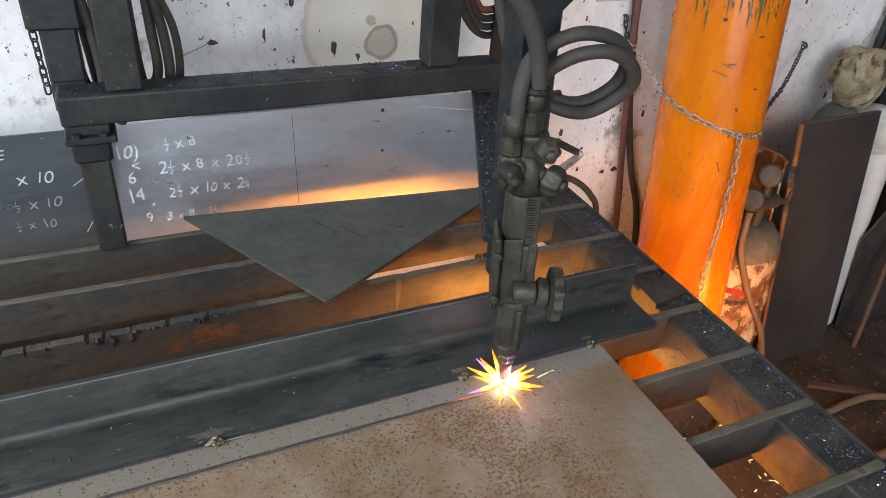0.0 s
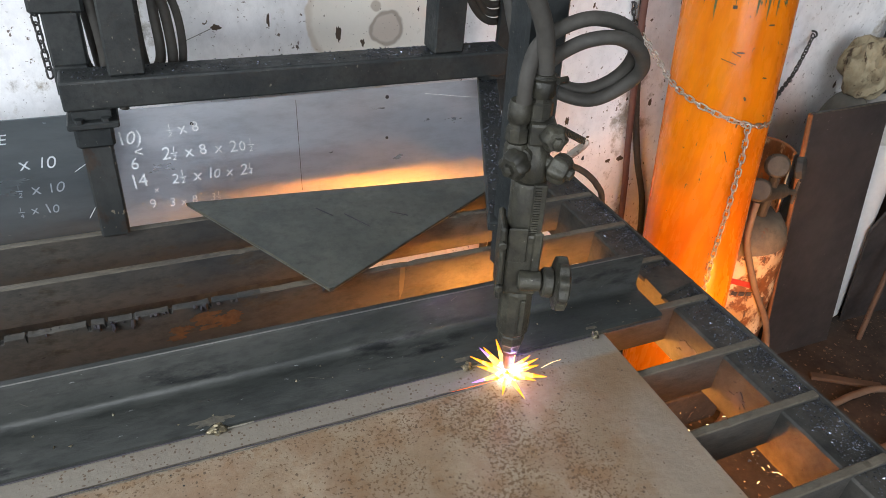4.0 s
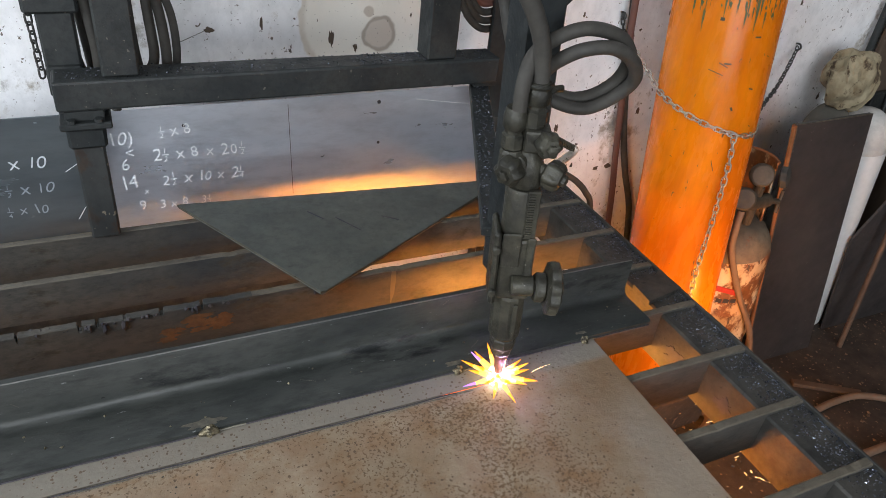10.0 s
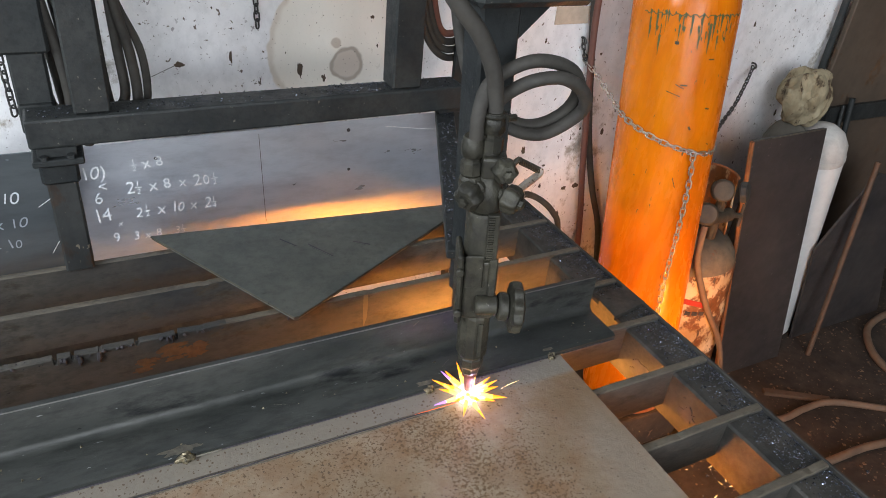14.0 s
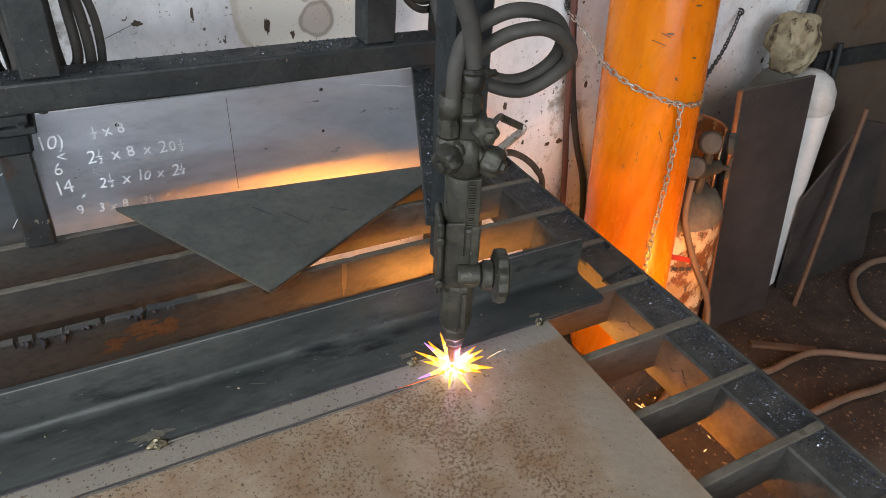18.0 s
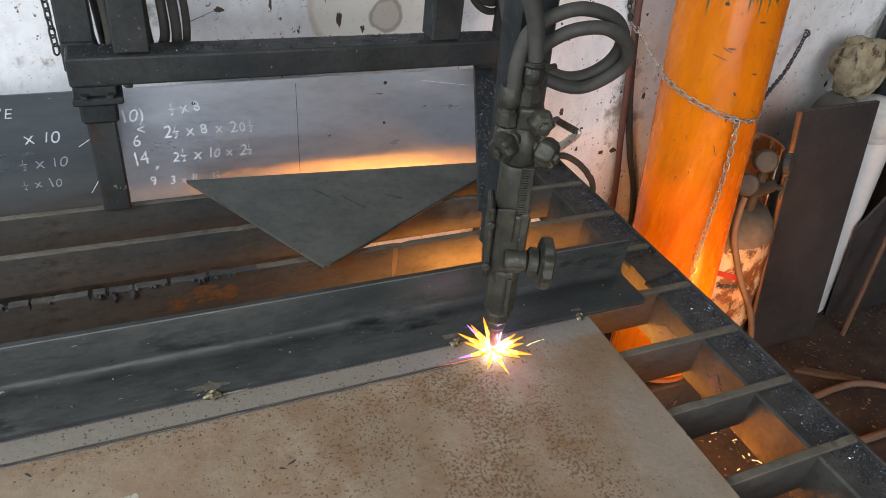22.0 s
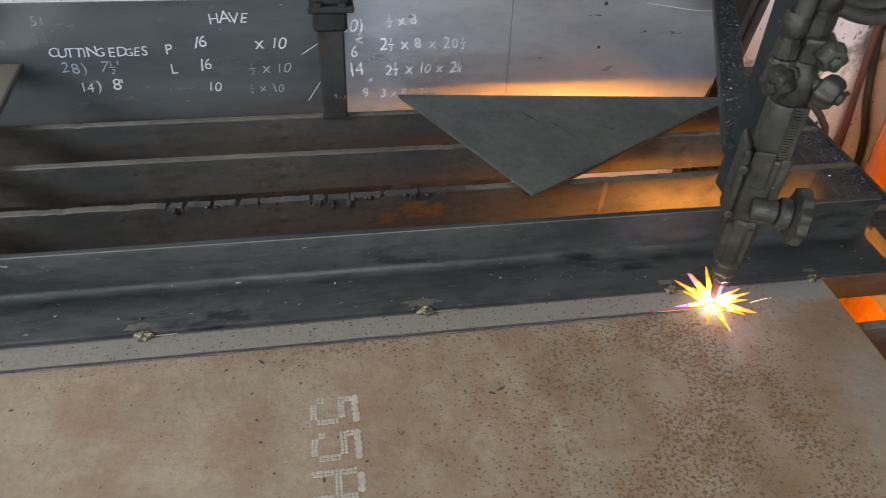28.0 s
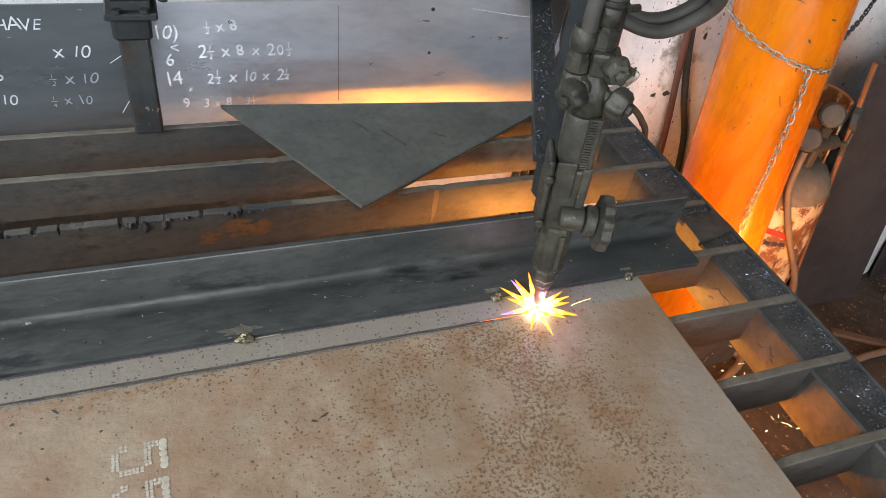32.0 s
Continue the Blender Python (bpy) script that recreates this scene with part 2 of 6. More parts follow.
M_COPPERHOSE = surf("red_brown_hose", (0.16, 0.065, 0.045), (0.11, 0.05, 0.04), 14, 0.6, 0.0, 90, 0.3, bump=0.1)
M_TANHOSE = surf("tan_hose", (0.20, 0.13, 0.085), (0.15, 0.10, 0.07), 14, 0.7, 0.0, 90, 0.3, bump=0.1)
M_PLANKPLATE = surf("dark_leaning_plate", (0.034, 0.032, 0.033), (0.056, 0.049, 0.047), 7, 0.5, 0.05, 60, 0.4, bump=0.15, chips=((0.16, 0.14, 0.13), 110, 0.71), spec=0.4)
M_RUSTEDGE = surf("rusty_edge", (0.36, 0.13, 0.04), (0.25, 0.085, 0.03), 30, 0.8, 0.1, 90, 0.4, bump=0.3)
M_RAG = surf("dirty_canvas_rag", (0.35, 0.30, 0.195), (0.20, 0.15, 0.085), 18, 0.95, 0.0, 90, 0.4, bump=0.4, rust=(0.09, 0.06, 0.034), rust_level=0.53, rust_scale=26, stretch=(1, 1, 0.6))
M_GREYCYL = surf("grimy_grey_cylinder", (0.15, 0.14, 0.115), (0.095, 0.09, 0.075), 14, 0.75, 0.0, 60, 0.4, bump=0.2)
M_DUSTY = surf("dusty_white_paint", (0.62, 0.60, 0.57), (0.47, 0.45, 0.42), 14, 0.8, 0.0, 60, 0.4, bump=0.2)
M_FLOOR = surf("dirt_covered_concrete", (0.026, 0.020, 0.016), (0.062, 0.044, 0.032), 8, 0.9, 0.0, 50, 0.5, bump=0.8, spot=(0.17, 0.12, 0.08), spot_scale=60, spot_size=0.13, chips=((0.2, 0.135, 0.085), 75, 0.655))
M_CARD = surf("faded_tan_card", (0.62, 0.50, 0.38), (0.50, 0.40, 0.31), 20, 0.8, 0.0, 60, 0.3, bump=0.1)
M_SPECK = surf("pale_stone_chips", (0.42, 0.40, 0.36), (0.22, 0.21, 0.19), 60, 0.9, 0.0, 200, 0.3, bump=0)
M_CONC = surf("grey_concrete", (0.05, 0.048, 0.045), (0.030, 0.030, 0.029), 9, 0.9, 0.0, 60, 0.5, bump=0.7, spot=(0.30, 0.29, 0.27), spot_scale=75, spot_size=0.24, cover=(0.15, 0.3))
M_DEBRIS = surf("floor_scraps", (0.10, 0.065, 0.04), (0.2, 0.13, 0.08), 40, 0.9, 0.0, 120, 0.4, bump=0.1)
M_RUSTSHEET = surf("rusty_brown_sheet", (0.105, 0.075, 0.052), (0.075, 0.055, 0.04), 3, 0.75, 0.1, 30, 0.4, bump=0.2, rust=(0.14, 0.075, 0.035), rust_level=0.6)
M_SMEAR = surf("orange_rust_smear", (0.15, 0.072, 0.025), (0.07, 0.045, 0.026), 45, 0.8, 0.1, 120, 0.5, bump=0.3)
M_EDGE = surf("pale_steel_edge", (0.085, 0.085, 0.08), (0.17, 0.165, 0.15), 25, 0.45, 0.3, 120, 0.5, bump=0.2, stretch=(0.3, 1, 1))
M_WOOD = surf("weathered_wood", (0.125, 0.08, 0.052), (0.085, 0.055, 0.036), 8, 0.85, 0.0, 60, 0.4, bump=0.3)
M_WELD = surf("weld_spatter", (0.022, 0.020, 0.018), (0.36, 0.31, 0.20), 170, 0.38, 0.7, 240, 0.5, bump=0.5)
M_BURN = surf("heat_tint", (0.17, 0.15, 0.11), (0.06, 0.058, 0.05), 70, 0.7, 0.1, 200, 0.5, bump=0.3)
M_CEIL = surf("roof_sheet", (0.35, 0.35, 0.34), (0.3, 0.3, 0.29), 2, 0.7, 0.0, 30, 0.2, bump=0.1)
M_RED = surf("red_label_ink", (0.45, 0.03, 0.02), (0.35, 0.03, 0.02), 30, 0.7, bump=0)
M_INK = surf("dark_label_ink", (0.03, 0.03, 0.04), (0.06, 0.05, 0.05), 30, 0.7, bump=0)
M_GREEN = surf("old_green_paint", (0.06, 0.10, 0.05), (0.09, 0.09, 0.03), 40, 0.6, 0.0, 90, 0.3, bump=0.2)
M_FLAME = glow("white_hot_flame", (1.0, 0.97, 0.95), 6.0)
# glow colours of the added star-glare spikes
M_GLARE = glow("yellow_glare", (1.0, 0.62, 0.10), 1.5)
M_GLARE_TIP = glow("orange_glare_tip", (1.0, 0.33, 0.01), 1.0)
M_GLARE_VIOLET = glow("violet_glare_tip", (0.55, 0.25, 1.0), 0.7)
M_SPARK = glow("glowing_sparks", (1.0, 0.62, 0.25), 7.0)
M_HOT = glow("red_hot_kerf", (1.0, 0.16, 0.03), 1.6)


def plate_material():
    """Rusty tan plate: broad pink-brown and grey-tan clouds, pits that gather to the east and along the cut."""
    m = surf("rusty_plate", (0.245, 0.182, 0.122), (0.335, 0.268, 0.185), 7.5, 0.66, 0.0, 90, 0.35, bump=0.6)
    t = m.node_tree
    N, L = t.nodes, t.links
    b = N["Principled BSDF"]
    plain = b.inputs["Base Color"].links[0].from_socket
    tc = N.new("ShaderNodeTexCoord")
    sep = N.new("ShaderNodeSeparateXYZ")
    L.new(tc.outputs["Object"], sep.inputs[0])

    def rng(s, a, c):
        r = N.new("ShaderNodeMapRange")
        sock(r, "From Min", a), sock(r, "From Max", c)
        L.new(s, r.inputs["Value"])
        return r.outputs[0]

    def op(kind, a, c):
        n = N.new("ShaderNodeMath")
        n.operation = kind
        for i, v in ((0, a), (1, c)):
            if isinstance(v, float):
                n.inputs[i].default_value = v
            else:
                L.new(v, n.inputs[i])
        return n.outputs[0]

    def tex(kind, sc):
        n = N.new(kind)
        sock(n, "Scale", sc)
        L.new(tc.outputs["Object"], n.inputs["Vector"])
        return n

    def mixc(fac, a, c):
        x = N.new("ShaderNodeMix")
        x.data_type = "RGBA"
        L.new(fac, x.inputs[0]), L.new(a, x.inputs[6])
        x.inputs[7].default_value = (*c, 1)
        return x.outputs[2]

    broad = tex("ShaderNodeTexNoise", 8.0)
    sock(broad, "Detail", 7.0), sock(broad, "Roughness", 0.72)
    src = mixc(op("MULTIPLY", rng(broad.outputs[0], 0.42, 0.62), 0.62), plain, (0.225, 0.118, 0.066))
    wipe = tex("ShaderNodeTexNoise", 26.0)
    sock(wipe, "Detail", 6.0), sock(wipe, "Roughness", 0.7)
    src = mixc(op("MULTIPLY", rng(wipe.outputs[0], 0.50, 0.68), 0.32), src, (0.40, 0.32, 0.21))
    east = rng(sep.outputs[0], -0.75, -0.25)
    cut = rng(sep.outputs[1], -0.085, -0.03)
    rim = rng(sep.outputs[0], -0.16, -0.05)
    cloud = rng(tex("ShaderNodeTexNoise", 9.0).outputs[0], 0.30, 0.50)
    amount = op("MULTIPLY", op("MAXIMUM", op("MULTIPLY", east, cloud), op("MULTIPLY", cut, rng(sep.outputs[0], -1.1, -0.6))), op("SUBTRACT", 1.0, op("MULTIPLY", rim, 0.8)))
    grey = mixc(op("MULTIPLY", rim, 0.55), src, (0.215, 0.185, 0.15))
    strip = rng(sep.outputs[1], -0.040, -0.032)
    bare = op("SUBTRACT", 1.0, op("MULTIPLY", strip, 0.92))
    grey2 = mixc(op("MULTIPLY", strip, 0.85), grey, (0.205, 0.192, 0.163))
    wob = N.new("ShaderNodeMixRGB")
    wob.inputs[0].default_value = 0.0035
    L.new(tc.outputs["Object"], wob.inputs[1]), L.new(tex("ShaderNodeTexNoise", 260.0).outputs[1], wob.inputs[2])
    v = N.new("ShaderNodeTexVoronoi")
    sock(v, "Scale", 240.0)
    L.new(wob.outputs[0], v.inputs["Vector"])
    cell = N.new("ShaderNodeSeparateXYZ")
    L.new(v.outputs["Color"], cell.inputs[0])
    keep = rng(op("SUBTRACT", op("ADD", op("MULTIPLY", amount, 0.62), 0.012), cell.outputs[0]), 0.0, 0.05)
    grow = op("ADD", op("MULTIPLY", cell.outputs[1], 0.36), 0.09)
    pit = op("MULTIPLY", keep, rng(op("SUBTRACT", grow, v.outputs["Distance"]), 0.0, 0.09))
    tint = op("MULTIPLY", op("MULTIPLY", rng(tex("ShaderNodeTexNoise", 6.0).outputs[0], 0.42, 0.6), east), op("MULTIPLY", bare, 0.8))
    grey2 = mixc(tint, grey2, (0.175, 0.105, 0.05))
    hue = N.new("ShaderNodeMix")
    hue.data_type = "RGBA"
    L.new(tex("ShaderNodeTexNoise", 14.0).outputs[0], hue.inputs[0])
    hue.inputs[6].default_value, hue.inputs[7].default_value = (0.052, 0.037, 0.026, 1), (0.135, 0.076, 0.036, 1)
    blot = tex("ShaderNodeTexNoise", 240.0)
    sock(blot, "Detail", 3.0), sock(blot, "Roughness", 0.6)
    level = op("SUBTRACT", 0.72, op("MULTIPLY", amount, 0.215))
    rustblot = op("MULTIPLY", rng(op("SUBTRACT", blot.outputs[0], level), 0.0, 0.035), op("MULTIPLY", bare, 0.85))
    pale = op("MULTIPLY", op("MULTIPLY", amount, rng(tex("ShaderNodeTexNoise", 22.0).outputs[0], 0.42, 0.62)), op("MULTIPLY", bare, 0.28))
    grey2 = mixc(pale, grey2, (0.33, 0.295, 0.22))
    mid = tex("ShaderNodeTexNoise", 34.0)
    sock(mid, "Detail", 8.0), sock(mid, "Roughness", 0.72)
    grey2 = mixc(op("MULTIPLY", op("MULTIPLY", rng(mid.outputs[0], 0.49, 0.60), amount), op("MULTIPLY", bare, 0.7)), grey2, (0.20, 0.105, 0.042))
    grey2 = mixc(rustblot, grey2, (0.125, 0.072, 0.032))
    fin = N.new("ShaderNodeMix")
    fin.data_type = "RGBA"
    L.new(op("MULTIPLY", pit, 0.85), fin.inputs[0]), L.new(grey2, fin.inputs[6]), L.new(hue.outputs[2], fin.inputs[7])
    L.new(fin.outputs[2], b.inputs["Base Color"])
    return m


def wall_material():
    """Old whitewash: grey clouds, pits, runs of rust, one round stain and its disc."""
    m = surf("old_whitewash", (0.90, 0.895, 0.90), (0.76, 0.76, 0.77), 4.5, 0.85, 0.0, 38, 0.34, bump=0.8, bump_scale=24,
             spot=(0.12, 0.10, 0.09), spot_scale=48, spot_size=0.17, cover=(0.46, 0.62), chips=((0.17, 0.14, 0.12), 95, 0.685), rust=(0.58, 0.53, 0.46), rust_level=0.585, rust_scale=6, stretch=(1, 1, 0.8))
    t = m.node_tree
    N, L = t.nodes, t.links
    b = N["Principled BSDF"]
    src = b.inputs["Base Color"].links[0].from_socket
    tc = N.new("ShaderNodeTexCoord")
    wob = N.new("ShaderNodeTexNoise")
    sock(wob, "Scale", 25.0)
    L.new(tc.outputs["Object"], wob.inputs["Vector"])

    def ring(center, inner, outer, color, amount, src):
        d = N.new("ShaderNodeVectorMath")
        d.operation = "DISTANCE"
        L.new(tc.outputs["Object"], d.inputs[0])
        d.inputs[1].default_value = center
        add = N.new("ShaderNodeMath")
        add.operation = "MULTIPLY_ADD"
        L.new(wob.outputs[0], add.inputs[0])
        add.inputs[1].default_value = 0.02
        L.new(d.outputs["Value"], add.inputs[2])
        r = N.new("ShaderNodeMapRange")
        r.interpolation_type = "SMOOTHSTEP"
        sock(r, "From Min", outer + 0.01), sock(r, "From Max", inner + 0.01), sock(r, "To Max", amount)
        L.new(add.outputs[0], r.inputs["Value"])
        x = N.new("ShaderNodeMix")
        x.data_type = "RGBA"
        L.new(r.outputs[0], x.inputs[0]), L.new(src, x.inputs[6])
        x.inputs[7].default_value = (*color, 1)
        return x.outputs[2]

    c = ring((-0.085, WALL, 0.235), 0.145, 0.15, (0.55, 0.46, 0.33), 0.6, src)
    c = ring((-0.085, WALL, 0.235), 0.132, 0.142, (0.84, 0.81, 0.74), 0.7, c)
    c = ring((-0.075, WALL, 0.20), 0.031, 0.036, (0.30, 0.24, 0.19), 0.75, c)
    c = ring((-0.075, WALL, 0.20), 0.024, 0.029, (0.66, 0.59, 0.52), 0.75, c)
    c = ring((-0.10, WALL, 0.245), 0.008, 0.012, (0.35, 0.27, 0.2), 0.6, c)
    speck = N.new("ShaderNodeTexNoise")
    sock(speck, "Scale", 210.0), sock(speck, "Detail", 2.0)
    L.new(tc.outputs["Object"], speck.inputs["Vector"])
    some = N.new("ShaderNodeMapRange")
    sock(some, "From Min", 0.685), sock(some, "From Max", 0.71), sock(some, "To Max", 0.8)
    L.new(speck.outputs[0], some.inputs["Value"])
    x = N.new("ShaderNodeMix")
    x.data_type = "RGBA"
    L.new(some.outputs[0], x.inputs[0]), L.new(c, x.inputs[6])
    x.inputs[7].default_value = (0.2, 0.17, 0.15, 1)
    c = x.outputs[2]
    L.new(c, b.inputs["Base Color"])
    return m


M_PLATE = plate_material()
M_WALL = wall_material()


# ---- mesh helpers ----
def thing(name, at, label, category, group="", kind=""):
    ob = new(name)
    ob.empty_display_size = 0.05
    ob.matrix_basis = pose(*at)
    return tagged(ob, label, category, group, kind)


def part(name, bm, material, parent=None, label="", smooth=False, kind=""):
    me = bpy.data.meshes.new(name)
    if smooth:
        for f in bm.faces:
            f.smooth = True
    bm.to_mesh(me)
    bm.free()
    me.materials.append(material)
    if smooth:
        me.set_sharp_from_angle(angle=radians(40))
    ob = new(name, me)
    if parent:
        ob.parent = parent
        if parent.type == "EMPTY":
            ob.matrix_parent_inverse = parent.matrix_basis.inverted()
    return tagged(ob, label, kind=kind)


def box(x0, x1, y0, y1, z0, z1, bev=0.0, bm=None, m=None, seg=1):
    out = bm or bmesh.new()
    mat = Matrix.LocRotScale(((x0 + x1) / 2, (y0 + y1) / 2, (z0 + z1) / 2), None, (x1 - x0, y1 - y0, z1 - z0))
    one = bmesh.new()
    bmesh.ops.create_cube(one, size=1.0, matrix=mat)
    if bev:
        bmesh.ops.bevel(one, geom=list(one.edges), offset=bev, segments=seg, affect="EDGES", profile=0.5)
    return join(out, one, m)


def join(out, one, m=None):
    if m:
        bmesh.ops.transform(one, matrix=m, verts=one.verts)
    tmp = bpy.data.meshes.new("tmp")
    one.to_mesh(tmp)
    one.free()
    out.from_mesh(tmp)
    bpy.data.meshes.remove(tmp)
    return out


def lathe(profile, n=24, m=None, bm=None, flute=0.0, flutes=0):
    """Turned shape about z from (radius, z) pairs, closed at both ends."""
    one = bmesh.new()
    rings = []
    for r, z in profile:
        ring = []
        for i in range(n):
            a = 2 * math.pi * i / n
            rr = r * (1 + (flute * math.cos(flutes * a) if flutes else 0))
            ring.append(one.verts.new((rr * math.cos(a), rr * math.sin(a), z)))
        rings.append(ring)
    for lo, hi in zip(rings, rings[1:]):
        for i in range(n):
            one.faces.new((lo[i], lo[(i + 1) % n], hi[(i + 1) % n], hi[i]))
    one.faces.new(rings[0][::-1])
    one.faces.new(rings[-1])
    return join(bm or bmesh.new(), one, m)


def spline(points, steps=8):
    """A smooth line through the points."""
    p = [Vector(q) for q in points]
    p = [2 * p[0] - p[1]] + p + [2 * p[-1] - p[-2]]
    out = []
    for a, b, c, d in zip(p, p[1:], p[2:], p[3:]):
        for i in range(steps):
            t = i / steps
            out.append(0.5 * (2 * b + (c - a) * t + (2 * a - 5 * b + 4 * c - d) * t * t + (3 * b - a - 3 * c + d) * t ** 3))
    return out + [p[-2]]


def sweep(line, radius, n=10, bm=None, closed=False, taper=None):
    """A round tube along the line."""
    one = bmesh.new()
    line = [Vector(q) for q in line]
    rings, up = [], None
    count = len(line)
    for i, q in enumerate(line):
        ahead = (line[(i + 1) % count] - line[i - 1]) if closed else (line[min(i + 1, count - 1)] - line[max(i - 1, 0)])
        ahead.normalize()
        if up is None:
            up = ahead.orthogonal().normalized()
        up = (up - up.dot(ahead) * ahead).normalized()
        side = ahead.cross(up)
        r = radius * (taper(i / (count - 1)) if taper else 1)
        rings.append([one.verts.new(q + r * (math.cos(2 * math.pi * k / n) * up + math.sin(2 * math.pi * k / n) * side)) for k in range(n)])
    pairs = list(zip(rings, rings[1:])) + ([(rings[-1], rings[0])] if closed else [])
    for lo, hi in pairs:
        for k in range(n):
            one.faces.new((lo[k], lo[(k + 1) % n], hi[(k + 1) % n], hi[k]))
    if not closed:
        one.faces.new(rings[0][::-1]), one.faces.new(rings[-1])
    return join(bm or bmesh.new(), one)


def slab(outline, z0, z1, bm=None, m=None):
    """A flat plate from an outline in x and y."""
    one = bmesh.new()
    lo = [one.verts.new((x, y, z0)) for x, y in outline]
    hi = [one.verts.new((x, y, z1)) for x, y in outline]
    one.faces.new(lo[::-1]), one.faces.new(hi)
    for i in range(len(lo)):
        j = (i + 1) % len(lo)
        one.faces.new((lo[i], lo[j], hi[j], hi[i]))
    bmesh.ops.recalc_face_normals(one, faces=one.faces)
    return join(bm or bmesh.new(), one, m)


def along(a, b):
    """The pose that lays local z from a towards b."""
    a, b = Vector(a), Vector(b)
    return Matrix.Translation(a) @ (b - a).to_track_quat("Z", "Y").to_matrix().to_4x4()


def rod(a, b, r, n=12, bm=None, cap=0.0):
    length = (Vector(b) - Vector(a)).length
    prof = [(r, 0), (r, length)] if not cap else [(r - cap, 0), (r, cap), (r, length - cap), (r - cap, length)]
    return lathe(prof, n, along(a, b), bm)


def shards(name, count, spot, size, material, parent=None, label="", seed=1, flat=0.6):
    """Loose grains as one mesh: small rough lumps where spot(rng) puts them."""
    rng = random.Random(seed)
    vs, fs = [], []
    for _ in range(count):
        p = spot(rng)
        s = size * (0.35 + rng.random() ** 2 * 1.2)
        q = Euler((rng.random() * 6, rng.random() * 6, rng.random() * 6)).to_matrix()
        base = len(vs)
        for c in ((1, 0, 0), (-0.8, 0.7, 0), (-0.5, -0.9, 0.1), (0, 0.1, 0.9), (0.1, 0, -0.8)):
            v = q @ (Vector(c) * s)
            vs.append((p[0] + v.x, p[1] + v.y, max(p[2] - s * 0.1, p[2] + s * 0.3 + v.z * flat)))
        fs += [[base + i for i in f] for f in ((0, 1, 3), (1, 2, 3), (2, 0, 3), (1, 0, 4), (2, 1, 4), (0, 2, 4))]
    me = bpy.data.meshes.new(name)
    me.from_pydata(vs, [], fs)
    me.materials.append(material)
    ob = new(name, me)
    if parent:
        ob.parent = parent
        if parent.type == "EMPTY":
            ob.matrix_parent_inverse = parent.matrix_basis.inverted()
    return tagged(ob, label, kind="stuff")


def share(name, mesh, m, parent):
    """One more piece on a mesh that alike pieces share."""
    ob = new(name, mesh)
    if parent:
        ob.parent = parent
        ob.matrix_parent_inverse = parent.matrix_basis.inverted() if parent.type == "EMPTY" else Matrix()
    ob.matrix_basis = m
    return ob

# ---- the room ----
def structure(name, bm, material, label, category):
    return tagged(part(name, bm, material), label, category, kind="structure")


structure("floor", box(-4.0, 3.2, -4.0, 0.9, FLOOR - 0.2, FLOOR), M_FLOOR, "dark dirt-covered workshop floor", "floor")
structure("floor_slab", box(-3.99, -0.95, -3.99, WALL - 0.005, FLOOR, FLOOR + 0.004), M_CONC, "bare grey concrete floor slab", "floor")
structure("wall_north", box(-4.0, 3.2, WALL, 0.9, FLOOR, 3.8), M_WALL, "pitted and stained whitewashed workshop wall", "wall")
# east, south and west walls, ceiling and yard are unseen, added to close the room
structure("wall_east", box(3.2, 3.4, -4.0, 0.9, FLOOR, 3.8), M_RUSTSHEET, "brown sheet-metal workshop wall", "wall")
south = bmesh.new()
box(-4.0, -2.9, -4.2, -4.0, FLOOR, 3.8, bm=south), box(0.5, 3.2, -4.2, -4.0, FLOOR, 3.8, bm=south), box(-2.9, 0.5, -4.2, -4.0, 3.35, 3.8, bm=south)
structure("wall_south", south, M_CEIL, "unseen grey workshop wall with a wide doorway for the daylight lamp", "wall")
west = bmesh.new()
box(-4.2, -4.0, -4.0, -2.6, FLOOR, 3.8, bm=west), box(-4.2, -4.0, 0.0, 0.9, FLOOR, 3.8, bm=west), box(-4.2, -4.0, -2.6, 0.0, 3.2, 3.8, bm=west)
structure("wall_west", west, M_CEIL, "unseen grey workshop wall with a doorway for the daylight lamp", "wall")
structure("ceiling", box(-4.2, 3.4, -4.2, 0.9, 3.8, 3.9), M_CEIL, "grey sheet roof of the workshop", "ceiling")
structure("ground", box(-60, 60, -60, -4.2, FLOOR - 0.3, FLOOR - 0.02), M_CONC, "paved yard outside the doorway", "ground")

# ---- the cutting table ----
BARS = [0.464, 0.357, 0.250, 0.143, 0.036, -0.072, -0.178, -0.286, -0.394, -0.502]
TX0, TX1, TOP = -1.372, 0.217, -0.012
RAIL = TOP - 0.0055
table = thing("cutting_table", (-0.58, 0.0, FLOOR), "sooty steel slat cutting table with channel end rails", "cutting table")
rng = random.Random(4)


